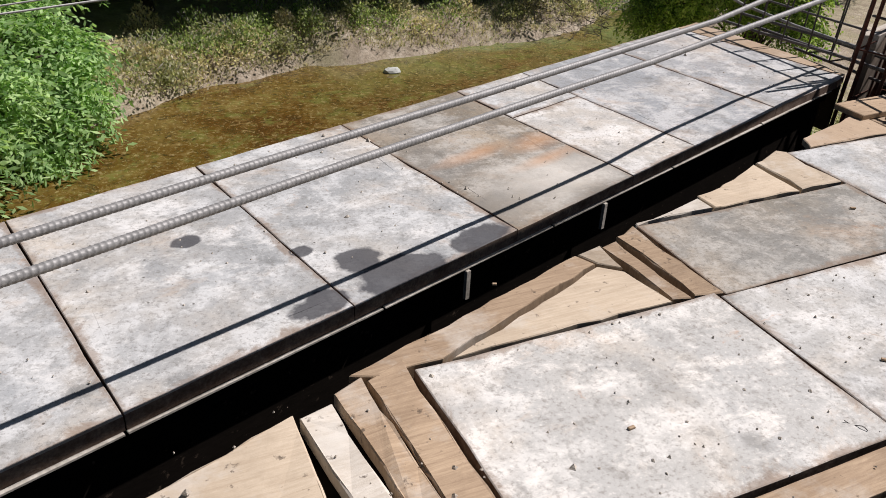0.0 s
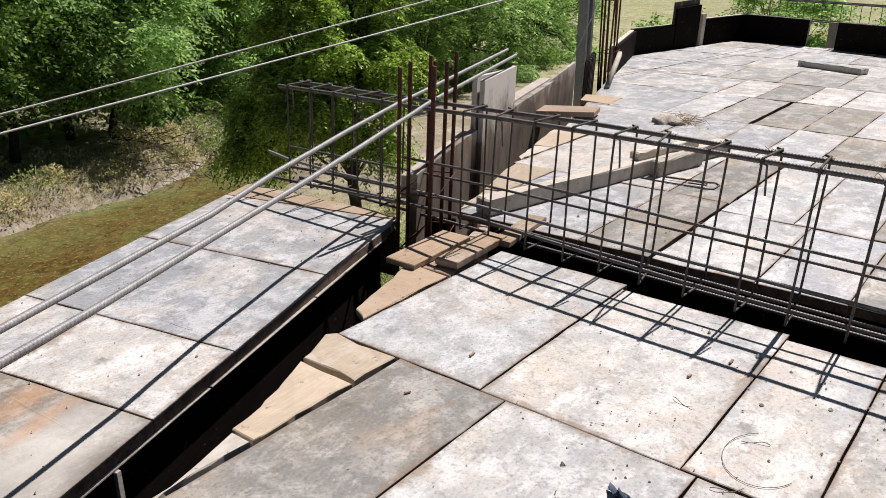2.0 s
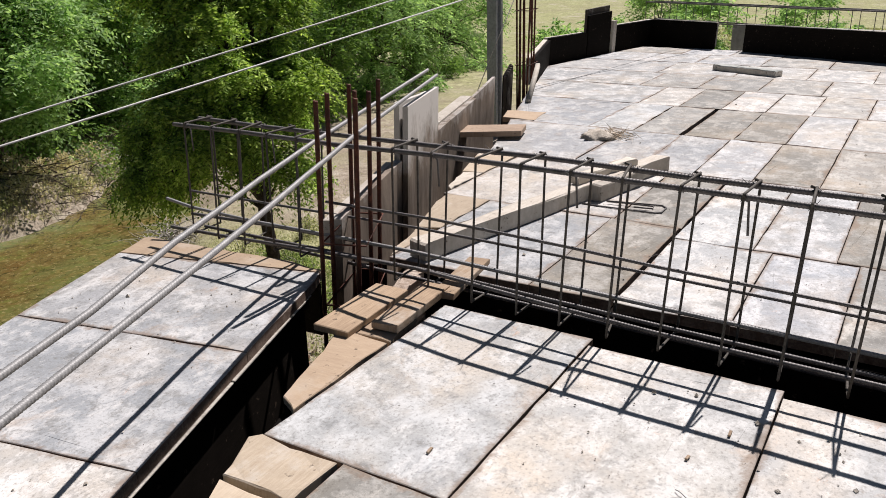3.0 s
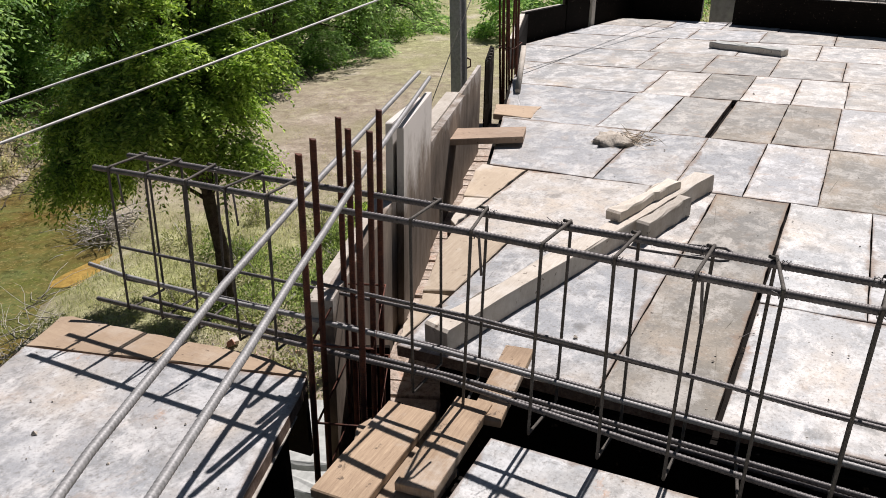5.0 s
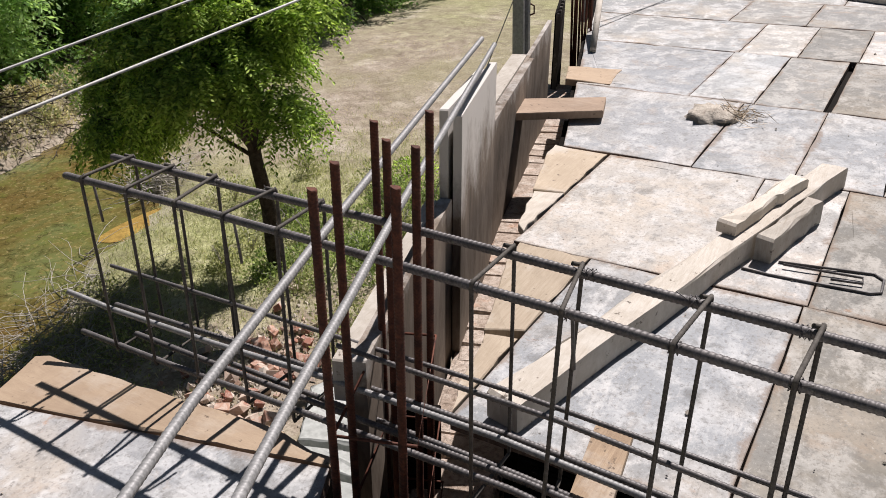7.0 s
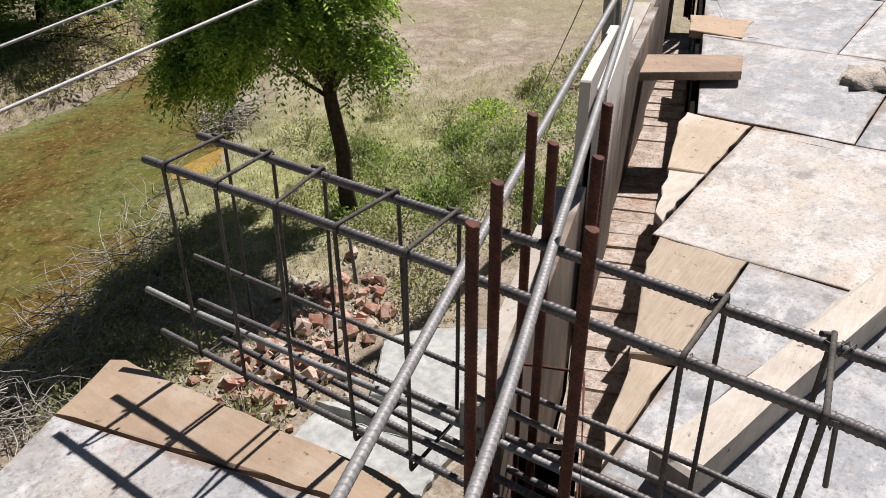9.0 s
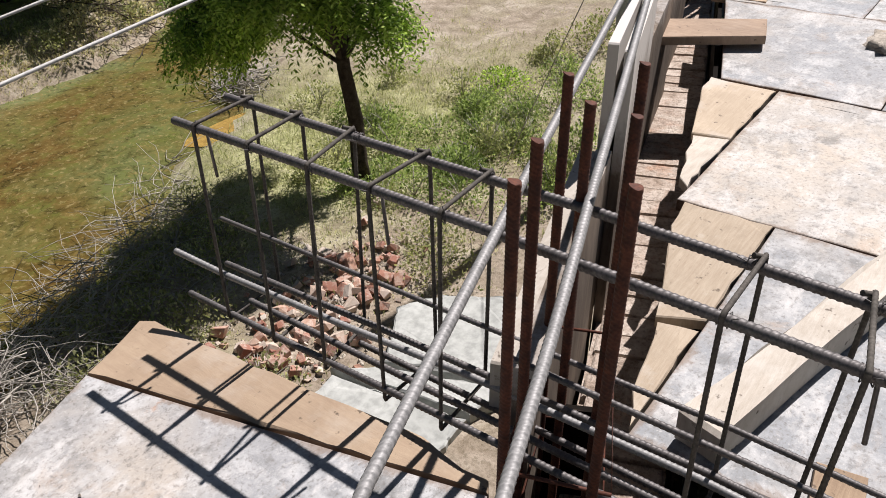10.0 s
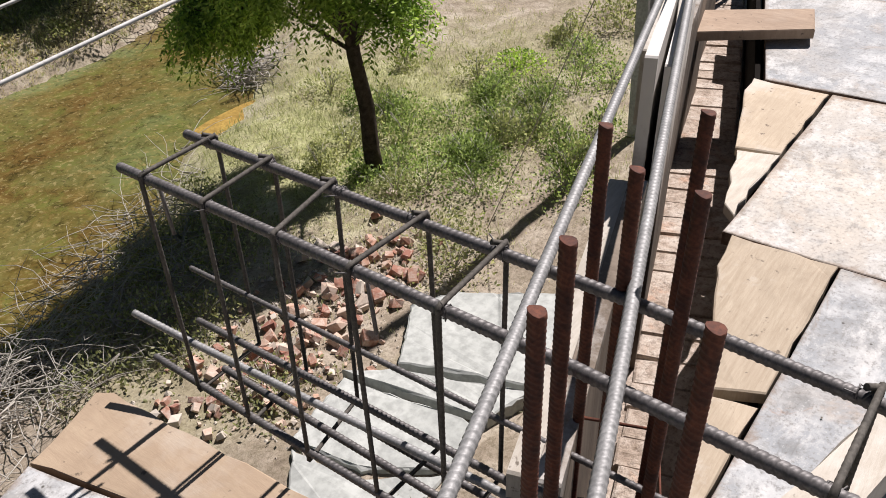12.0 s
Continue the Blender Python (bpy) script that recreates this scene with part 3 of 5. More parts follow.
def build_ground():
    xs, ys = axis(-8, 40, 0.27, 1500), axis(1, 32, 0.27, 1500)
    vs, green = [], []
    for y in ys:
        for x in xs:
            vs.append((x, y, ground_z(x, y)))
            dn = float(bank_y(NEAR_BANK, x)) - y
            df = y - float(bank_y(FAR_BANK, x))
            g = 0.12
            if dn > 0:
                weeds = math.exp(-((x - 11.5) ** 2 / 9 + (y - 9.2) ** 2 / 9))
                g = 0.0 + 0.5 * weeds + 0.45 * math.exp(-((x - 11.0) ** 2 / 20 + (y - 10.6) ** 2 / 8)) + 0.3 * math.exp(-dn / 1.0)
                if x > 17:
                    g = min(0.8, 0.08 + (x - 17) * 0.035)
            elif df > 0:
                g = 0.20 + min(0.45, 0.05 * df)
            green.append(g)
    w = len(xs)
    fs = [(j * w + i, j * w + i + 1, (j + 1) * w + i + 1, (j + 1) * w + i) for j in range(len(ys) - 1) for i in range(w - 1)]
    mesh = bpy.data.meshes.new("ground")
    mesh.from_pydata(vs, [], fs)
    at = mesh.attributes.new("green", "FLOAT", "POINT")
    at.data.foreach_set("value", green)
    for p in mesh.polygons:
        p.use_smooth = True
    tagged(obj("ground", mesh, GROUND), "dry sandy soil with patchy green grass beside the stream", "ground", kind="structure")


build_ground()
bm = bmesh.new()
for x0, x1 in zip(np.linspace(-60, 100, 60)[:-1], np.linspace(-60, 100, 60)[1:]):
    vsq = [bm.verts.new((x, y, WATER_Z)) for x, y in ((x0, float(bank_y(NEAR_BANK, x0)) - 1.5), (x1, float(bank_y(NEAR_BANK, x1)) - 1.5), (x1, float(bank_y(FAR_BANK, x1)) + 1.5), (x0, float(bank_y(FAR_BANK, x0)) + 1.5))]
    bm.faces.new(vsq)
bmesh.ops.remove_doubles(bm, verts=bm.verts, dist=0.001)
tagged(part("water", bm, WATER), "shallow brown-green stream with algae patches", "stream", kind="structure")

# ---------------------------------------------------------------- the building under the deck
FOOT = [(-5, -5), (9.0, -5), (11.2, -2), (12.7, 3.6), (10.2, 4.05), lane(9.2, 0.62), lane(4.6, 0.66), lane(-3, 0.70)]


def wall_run(name, a, b, th, z0, z1, mat, label):
    bm = bmesh.new()
    prism(bm, strip(a, b, th), z0, z1, 0.003)
    return tagged(part(name, bm, mat), label, "wall", kind="structure")


for i, (a, b_) in enumerate(zip(FOOT, FOOT[1:] + FOOT[:1])):
    if i == 6:
        continue
    wall_run("wall_%d" % i, a, b_, 0.2, -4.3, -0.62, PLASTER, "grey cement-plastered wall below the shuttering")
wall_run("wall_stream", lane(-3, 0.95), lane(4.2, 0.95), 0.2, -4.3, -0.93, PLASTER, "grey cement-plastered wall under the edge beam")

# ---------------------------------------------------------------- near deck
EDGE = 0.775
# underlay coloured near-black so the gaps between sheets look unlit
deck = tagged(slab("floor", [(-4.5, -4.8), (3.53, -4.8), (3.53, 1.90), lane(3.9, EDGE - 0.03), lane(-4.2, EDGE - 0.03)], -0.10, -0.05, SHADE_PLY), "roof deck of cement-smeared steel shuttering sheets and planks", "deck", kind="structure")


def plate(poly, parent, mat=PLATE, top=0.0, jitter=0.003, name="steel_sheet"):
    return slab(name, poly, top - 0.042, top + random.uniform(-0.002, 0.002), mat, parent, 0.002, jitter * 0.5, side=SIDE if name == "steel_sheet" else None, rough=0.0018)


def gapped(x0, x1, y0, y1, g=0.0011):
    s = [random.uniform(0.6, 1.6) * g for _ in range(4)]
    k = random.uniform(-0.004, 0.004)
    return [(x0 + s[0] + k, y0 + s[1]), (x1 - s[2] + k, y0 + s[1]), (x1 - s[2] - k, y1 - s[3]), (x0 + s[0] - k, y1 - s[3])]


for x0, x1, y0, y1 in ((0.75, 1.662, 0.405, 1.012), (1.664, 2.628, 0.403, 0.992), (1.69, 2.632, 0.994, 1.41), (2.634, 3.655, 1.091, 1.70), (2.63, 3.60, 0.449, 1.089), (2.63, 3.55, 0.127, 0.447)):
    plate(gapped(x0, x1, y0, y1), deck, PLATE_DARK if y0 == 0.994 else PLATE_LIGHT)
for x0, x1, ys in ((2.63, 3.55, (0.125, -0.48, -1.08, -1.68, -2.6)), (1.664, 2.628, (0.40, -0.22, -0.91, -1.52, -2.6)), (0.75, 1.655, (0.295, -0.31, -0.92, -1.53, -2.6)), (-0.18, 0.74, (0.42, -0.18, -0.78, -1.4, -2.6)), (-1.1, -0.19, (0.4, -0.2, -0.8, -1.4, -2.6)), (-2.4, -1.11, (0.1, -0.6, -1.3, -2.6))):
    for y1, y0 in zip(ys, ys[1:]):
        plate(gapped(x0, x1, y0, y1), deck)
# planks that fill the slanting rim
plate(gapped(0.75, 1.66, 0.30, 0.395), deck, PLANK, name="plank")


def edge_n(x, n=EDGE):
    """The y of the slanting edge at x."""
    return (n + math.sin(LANE) * x) / math.cos(LANE)


def rim_board(x0, x1, y0, mat, skew=0.0, top=0.0, n=EDGE, name="plank", y0b=None):
    y0b = y0 if y0b is None else y0b
    poly = [(x0 + skew, y0), (x1 + skew, y0b), (x1, edge_n(x1, n) - random.uniform(0, 0.012)), (x0, edge_n(x0, n) - random.uniform(0, 0.012))]
    return slab(name, poly, top - 0.04, top + random.uniform(-0.004, 0.002), mat, deck, 0.004, 0.004, rough=0.004)


rim_board(-0.9, 0.03, 0.41, PLY, 0, n=EDGE - 0.01, name="plywood_sheet")
rim_board(0.04, 0.445, 0.44, PLY, 0.0, n=EDGE + 0.005, name="plywood_sheet")
rim_board(0.455, 0.535, 0.44, TIMBER, 0.045, n=EDGE - 0.02)
rim_board(0.55, 0.625, 0.44, PLANK, 0.035)
rim_board(0.635, 0.735, 0.44, PLANK, 0.012, n=EDGE - 0.02)
slab("batten", [(0.66, 1.018), (0.83, 1.024), (1.43, 1.258), (1.405, 1.322), (0.60, 1.046)], -0.04, 0.004, PLANK, deck, 0.003, 0.003, rough=0.004)
slab("plywood_sheet", [(0.855, 1.02), (1.525, 1.022), (1.495, 1.20), (1.435, 1.252)], -0.03, 0.0, PLY, deck, 0.003, 0.003, rough=0.004)
slab("plank", [(1.44, 1.262), (1.495, 1.212), (1.505, 1.345), (1.415, 1.326)], -0.03, 0.004, PLY, deck, 0.003, 0.003, rough=0.004)
slab("plank", [(1.535, 1.035), (1.59, 1.02), (1.575, 1.36), (1.515, 1.345)], -0.03, -0.004, PLANK, deck, 0.003, 0.003, rough=0.004)
slab("plank", [(1.60, 1.02), (1.685, 1.0), (1.675, 1.41), (1.585, 1.37)], -0.03, 0.004, PLANK, deck, 0.003, 0.003, rough=0.004)
slab("plywood_sheet", [(1.70, 1.425), (2.02, 1.425), (2.02, 1.50), (1.69, 1.405)], -0.03, 0.002, TIMBER, deck, 0.003, 0.003, rough=0.004)
slab("plywood_sheet", [(2.03, 1.425), (2.42, 1.425), (2.42, 1.655), (2.30, 1.605), (2.26, 1.585), (2.03, 1.515)], -0.03, 0.0, PLY, deck, 0.003, 0.003, rough=0.004)
slab("plywood_sheet", [(2.435, 1.43), (2.625, 1.425), (2.63, 1.70), (2.60, 1.725), (2.435, 1.66)], -0.03, 0.003, PLY, deck, 0.003, 0.003, rough=0.004)
slab("plywood_sheet", [(2.78, 1.715), (3.28, 1.715), (3.30, 1.94), (2.83, 1.80)], -0.03, -0.002, PLY_BROWN, deck, 0.003, 0.003, rough=0.004)
slab("plywood_sheet", [(3.30, 1.715), (3.50, 1.73), (3.60, 2.06), (3.55, 2.075), (3.29, 1.95)], -0.03, -0.004, PLY_BROWN, deck, 0.003, 0.003, rough=0.004)

# ---------------------------------------------------------------- balcony shuttering beside it
W0, W1 = 1.003, 2.032
balcony = tagged(slab("balcony_deck", [lane(-3, W0 + 0.02), lane(4.15, W0 + 0.02), lane(4.56, W1 - 0.02), lane(-3, W1 - 0.02)], -0.11, -0.05, SHADE_PLY), "long balcony deck of cement-smeared steel shuttering sheets", "deck", kind="structure")
joints = [(-1.72, -1.58), (-1.1, -0.95), (-0.50, -0.26), (0.47, 0.59), (1.10, 1.22), (1.75, 1.86), (2.385, 2.51), (2.82, 2.96), (3.515, 3.66)]
for (a0, b0), (a1, b1) in zip(joints, joints[1:] + [(4.10, 4.33)]):
    g = 0.0018
    split = W1 - 0.375
    f = (split - W0) / (W1 - W0)
    am, bm_ = a0 + (b0 - a0) * f, a1 + (b1 - a1) * f
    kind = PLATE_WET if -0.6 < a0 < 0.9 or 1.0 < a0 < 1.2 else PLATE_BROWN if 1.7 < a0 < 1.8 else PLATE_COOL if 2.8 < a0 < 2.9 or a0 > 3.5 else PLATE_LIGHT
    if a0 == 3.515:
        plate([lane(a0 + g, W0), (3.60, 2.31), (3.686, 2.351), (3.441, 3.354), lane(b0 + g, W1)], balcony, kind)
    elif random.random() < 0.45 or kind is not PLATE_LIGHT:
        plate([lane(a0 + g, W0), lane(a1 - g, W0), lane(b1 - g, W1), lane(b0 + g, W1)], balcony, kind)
    else:
        plate([lane(a0 + g, W0), lane(a1 - g, W0), lane(bm_ - g, split - 0.002), lane(am + g, split - 0.002)], balcony, kind)
        plate([lane(am + g, split + 0.002), lane(bm_ - g, split + 0.002), lane(b1 - g, W1), lane(b0 + g, W1)], balcony, kind)
slab("plywood_sheet", [(3.692, 2.352), (3.72, 2.37), (3.742, 2.55), (3.668, 3.39), (3.645, 3.425), (3.447, 3.36)], -0.04, -0.001, PLY_BROWN, balcony, 0.003, 0.002, rough=0.004)
# black colour stands in for the shade below the sheets' edge
slab("side_board", strip(lane(-3, W0 + 0.045), lane(4.13, W0 + 0.045), 0.02), -0.9, -0.046, SHADE_PLY, balcony)
slab("side_board", strip((3.69, 2.36), (3.645, 3.38), 0.02), -0.3, -0.046, SHADE_PLY, balcony)
slab("side_board", strip(lane(-3, W1 - 0.012), lane(4.55, W1 - 0.012), 0.02), -0.16, -0.046, SHADE_PLY, balcony)
for i in range(8):
    s0 = -1.72 + i * 0.73
    slab("metal_rim", strip(lane(s0, W0 - 0.004), lane(s0 + 0.722, W0 - 0.004), 0.012), -0.047, -0.043, RIM, balcony, 0.001, 0.002, "thin pale metal edge strip")
for s0 in (1.51, 2.2):
    slab("cleat", strip(lane(s0, W0 - 0.012), lane(s0 + 0.016, W0 - 0.012), 0.012), -0.15, -0.05, RIM, balcony, 0.001)

# beam troughs, their deep shade put into a near-black board colour
trough = tagged(slab("beam_trough", strip(lane(-3, 0.94), lane(4.05, 0.94), 0.36), -0.92, -0.88, SHADE_PLY), "plywood beam trough between the two decks, coloured black for its shade", "trough", kind="structure")
slab("side_board", strip(lane(-3, EDGE - 0.02), lane(3.75, EDGE - 0.02), 0.02), -0.88, -0.055, SHADE_PLY, trough)
trough2 = tagged(slab("cross_trough", rect(3.545, 3.965, -4.8, 1.72), -0.62, -0.56, SHADE_PLY), "plywood cross-beam trough under the rebar cage, coloured black for its shade", "trough", kind="structure")
slab("side_board", rect(3.515, 3.535, -4.8, 1.72), -0.57, -0.05, SHADE_PLY, trough2)
slab("side_board", rect(3.955, 3.975, -4.8, 1.95), -0.57, -0.05, SHADE_PLY, trough2)

# ---------------------------------------------------------------- far deck
# near-black underlay paints the unlit depth seen through the slots
fdeck = tagged(slab("floor_far", [(3.985, -4.8), (9.0, -4.8), (11.15, -2), (12.6, 3.55), (10.2, 4.0), lane(9.3, 0.60), lane(6.6, 0.61), (4.35, 2.1), (3.985, 2.0)], -0.10, -0.05, SHADE_PLY), "wide roof deck of cement-smeared shuttering sheets beyond the beam", "deck", kind="structure")
ROWS = [
    (3.985, 4.965, (2.195, 1.50, 1.156)),
    (3.985, 4.815, (1.14, 0.70, 0.35, -0.2, -0.75, -1.4, -2.0, -2.8)),
    (4.969, 5.974, (2.50, 1.812, 1.487, 1.145)),
    (4.82, 5.975, (1.14, 0.784, 0.44, 0.10, -0.4, -1.0, -1.6, -2.4)),
    (5.978, 7.014, (2.84, 2.127, 1.71, 1.365, 1.02, 0.66, 0.3, -0.2, -0.8, -1.4, -2.4)),
    (7.018, 8.114, (3.16, 2.43, 2.08, 1.735, None, 1.70, 1.35, 1.008, 0.66, 0.25, -0.3, -0.9, -1.6)),
    (8.118, 9.073, (3.5, 2.41, 2.045, 1.69, 1.343, 0.995, 0.6, 0.2, -0.4, -1.0)),
    (9.077, 9.974, (3.85, 2.70, 2.15, 1.60, 1.05, 0.5, -0.2, -0.9)),
    (9.978, 10.844, (3.92, 2.80, 2.0, 1.3, 0.7, 0.0, -0.8)),
    (10.85, 11.62, (3.75, 2.62, 1.9, 1.2, 0.4)),
    (11.63, 12.25, (3.65, 3.0, 2.4, 1.8, 1.2)),
]
DRAB = {(3.985, 1.50), (4.969, 1.487), (7.018, 1.70), (7.018, 1.35), (5.978, 1.02), (8.118, 2.045), (4.82, 0.44)}
COOL = {(5.978, 1.71), (5.978, 2.84), (5.978, 2.127), (7.018, 3.16), (3.985, 2.195)}
PALE = {(7.018, 2.43), (8.118, 1.343), (3.985, 1.14), (4.82, 1.14)}


def rim_y(x):
    """Where the far deck's sheets end towards the slanting side."""
    return min(edge_n(x, 0.61), 4.10 - 0.194 * max(0.0, x - 10.15))


for x0, x1, ys in ROWS:
    for y1, y0 in zip(ys, ys[1:]):
        if y0 is None or y1 is None:
            continue
        poly = gapped(x0, x1, y0, y1, 0.0014)
        if y1 == ys[0] and x0 > 5.9:
            poly[2], poly[3] = (poly[2][0], rim_y(x1)), (poly[3][0], rim_y(x0))
        kind = PLATE_DARK if (x0, y1) in DRAB else PLATE_COOL if (x0, y1) in COOL else PLATE_LIGHT if (x0, y1) in PALE else CRUST if y1 == 2.50 else PLATE
        plate(poly, fdeck, kind, jitter=0.005)
slab("plywood_sheet", [(5.958, 2.505), (5.965, 2.77), (5.86, 2.765), (5.44, 2.64), (5.465, 2.506)], -0.03, 0.004, PLY, fdeck, 0.003, 0.003, rough=0.004)
slab("plywood_sheet", [(5.455, 2.505), (5.43, 2.63), (5.29, 2.60), (5.105, 2.545), (5.06, 2.50)], -0.03, 0.002, TIMBER, fdeck, 0.003, 0.003, rough=0.006)
slab("plywood_sheet", [(4.968, 2.20), (4.965, 2.47), (4.82, 2.452), (4.39, 2.31), (4.445, 2.199), (4.73, 2.198)], -0.03, 0.003, PLY, fdeck, 0.003, 0.003, rough=0.004)
slab("plywood_sheet", [(4.40, 2.199), (4.375, 2.298), (4.12, 2.245), (4.01, 2.20)], -0.03, 0.0, PLY, fdeck, 0.003, 0.003, rough=0.004)
slab("plywood_sheet", [(7.05, 2.9), (7.4, 2.95), (7.35, 3.29), (7.05, 3.18)], -0.03, 0.006, PLY_BROWN, fdeck, 0.003, 0.004, rough=0.004)

# its black also stands in for the shadow strip along the wall top
slab("side_board", strip(lane(4.66, 0.63), lane(9.2, 0.63), 0.02), -0.46, -0.046, SHADE_PLY, fdeck)

# ---------------------------------------------------------------- rim of the far deck: wall top, shutters
rimwall = wall_run("wall_rim", lane(4.55, 0.79), lane(9.1, 0.79), 0.27, -4.3, -0.42, MORTAR, "mortar-covered brick wall top beside the deck")
random.seed(5)
s0 = 4.56
while s0 < 8.95:
    ln = random.uniform(0.10, 0.115)
    a, b_ = random.uniform(-0.006, 0.006), random.uniform(-0.004, 0.004)
    slab("brick", strip(lane(s0, 0.785 + a), lane(s0 + ln - 0.004, 0.785 + a + b_), 0.25), -0.47, -0.402 + random.uniform(-0.006, 0.006), MORTAR, rimwall, 0.005, 0.004)
    s0 += ln

LEAN = Vector((0.02, -0.03))


def shutter(name, a, b, th, z0, z1a, z1b, mat, label):
    """An upright board from a to b, its top sloping from z1a to z1b."""
    bm = bmesh.new()
    prism(bm, strip(a, b, th), z0, 0.0, 0.004, [z1a, z1b, z1b, z1a])
    for v in bm.verts:
        v.co.xy += LEAN * v.co.z
    return part(name, bm, mat)


panels = thing("edge_shutter", "tall cement-stained grey shutter board on the beam's outer side", "shutter", "edge shutters")
p = shutter("board", (4.78, 2.63), (5.50, 2.875), 0.03, -0.55, 0.515, 0.50, CEMENTED, "")
p.parent = panels
shutter("outer_board", (4.76, 2.672), (5.47, 2.915), 0.03, -0.5, 0.535, 0.475, CEMENTED, "").parent = panels
panels1 = thing("edge_shutter", "low grey shutter board with a pale top edge", "shutter", "edge shutters")
shutter("board", (3.86, 2.385), (4.76, 2.665), 0.045, -0.7, 0.19, 0.22, CEMENTED, "").parent = panels1
shutter("cap", (3.86, 2.435), (4.76, 2.715), 0.05, 0.05, 0.175, 0.205, TIMBER, "").parent = panels1
panels2 = thing("edge_shutter", "thick shutter board with a whitened top edge", "shutter", "edge shutters")
shutter("board", (5.56, 2.93), (6.65, 3.24), 0.05, -0.5, 0.20, 0.22, CEMENTED, "").parent = panels2
shutter("ledge", (5.55, 2.992), (6.65, 3.302), 0.085, -0.06, 0.215, 0.235, TIMBER, "").parent = panels2
panels3 = thing("edge_shutter", "grey plywood shutter board standing above its neighbours", "shutter", "edge shutters")
shutter("board", (6.55, 3.225), (7.40, 3.455), 0.025, -0.45, 0.22, 0.27, CEMENTED, "").parent = panels3
shutter("batten", (6.60, 3.27), (6.68, 3.295), 0.045, -0.4, 0.20, 0.20, TIMBER, "").parent = panels3
panels4 = thing("edge_shutter", "dark ribbed shutter board near the far column", "shutter", "edge shutters")
shutter("board", (8.10, 3.71), (8.52, 3.85), 0.02, -0.5, 0.17, 0.22, SHADE_PLY, "").parent = panels4
for i in range(6):
    f = i / 5.5
    shutter("rib", (8.10 + 0.42 * f, 3.695 + 0.14 * f), (8.125 + 0.42 * f, 3.703 + 0.14 * f), 0.03, -0.5, 0.165 + 0.05 * f, 0.165 + 0.05 * f, PANEL, "").parent = panels4
tagged(bar("leaning_batten", [(7.75, 3.28, 0.02), (8.40, 3.49, 0.24)], 0.028, TIMBER, sides=4), "pale square batten leaning on the deck rim", "batten")

# low shutters round the far end, the shade on their faces coloured in black
FAR_LINE = [(8.55, 3.62), (10.15, 4.16), (12.62, 3.68)]
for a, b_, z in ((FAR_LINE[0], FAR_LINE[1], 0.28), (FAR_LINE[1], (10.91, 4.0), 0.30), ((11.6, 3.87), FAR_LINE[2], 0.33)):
    w = thing("rim_shutter", "low shutter board, blackened for shade, with a pale top edge", "shutter", "rim shutters")
    shutter("board", a, b_, 0.03, -0.5, z, z, SHADE_PLY, "").parent = w
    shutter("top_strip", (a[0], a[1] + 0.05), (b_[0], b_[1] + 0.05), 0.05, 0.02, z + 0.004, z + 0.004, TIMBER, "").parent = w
w = thing("rim_shutter", "taller shutter panel, blackened for shade, with a grey top", "shutter", "rim shutters")
shutter("board", (10.93, 3.995), (11.45, 3.895), 0.03, -0.5, 0.50, 0.52, SHADE_PLY, "").parent = w
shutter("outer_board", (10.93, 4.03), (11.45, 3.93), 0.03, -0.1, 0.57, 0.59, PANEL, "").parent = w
shutter("post", (11.49, 3.885), (11.57, 3.87), 0.05, -0.1, 0.40, 0.40, TIMBER, "").parent = w
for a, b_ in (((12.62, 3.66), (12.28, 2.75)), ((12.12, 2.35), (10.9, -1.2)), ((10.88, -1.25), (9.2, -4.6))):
    w = thing("rim_shutter", "low shutter board closing the far side, blackened for shade", "shutter", "rim shutters")
    shutter("board", a, b_, 0.03, -0.4, 0.33, 0.33, SHADE_PLY, "").parent = w
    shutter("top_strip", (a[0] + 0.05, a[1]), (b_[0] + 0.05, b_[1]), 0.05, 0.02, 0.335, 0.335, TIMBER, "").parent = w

# ---------------------------------------------------------------- reinforcing steel
BAR_Z = 0.548


def near_x(y):
    return float(np.interp(y, [-3.0, 0.2, 0.8, 1.4, 2.2, 3.3], [3.50, 3.635, 3.66, 3.694, 3.785, 3.798]))


def far_x(y):
    return near_x(y) + 0.156


def top_z(y):
    return float(np.interp(y, [1.4, 2.3], [0.578, BAR_Z]))


cage = thing("beam_cage", "grey rebar cage for a beam with tied stirrups", "rebar cage")
ye = (3.276, 2.8, 2.3, 1.8, 1.4, 0.8, 0.2, -1.2, -3.0)
bar("top_bar", [(near_x(y), y, top_z(y) + 0.003 * (i % 2)) for i, y in enumerate(ye)], 0.0095, STEEL, cage, 9, True)
bar("top_bar", [(far_x(y), y, top_z(y) - 0.003 * (i % 2)) for i, y in enumerate(ye)], 0.0095, STEEL, cage, 9, True)
bar("side_bar", [(3.951, 3.408, 0.163), (3.95, 2.9, 0.168), (3.945, 2.0, 0.18), (3.90, 1.0, 0.18), (3.80, -0.5, 0.18), (3.7, -3, 0.18)], 0.006, STEEL, cage, 8, True)
bar("side_bar", [(3.775, 2.36, 0.295), (3.76, 1.8, 0.303), (3.715, 1.2, 0.30), (3.69, 0.9, 0.295), (3.63, -0.5, 0.28), (3.5, -3, 0.28)], 0.006, STEEL, cage, 8, True)
bar("bottom_bar", [(3.763, 3.361, 0.178), (3.79, 3.22, 0.145), (3.83, 2.85, 0.115), (3.86, 2.5, 0.105), (3.87, 2.0, 0.10), (3.82, 0.9, 0.09), (3.66, -3, 0.08)], 0.008, STEEL_BRIGHT, cage, 8, True)
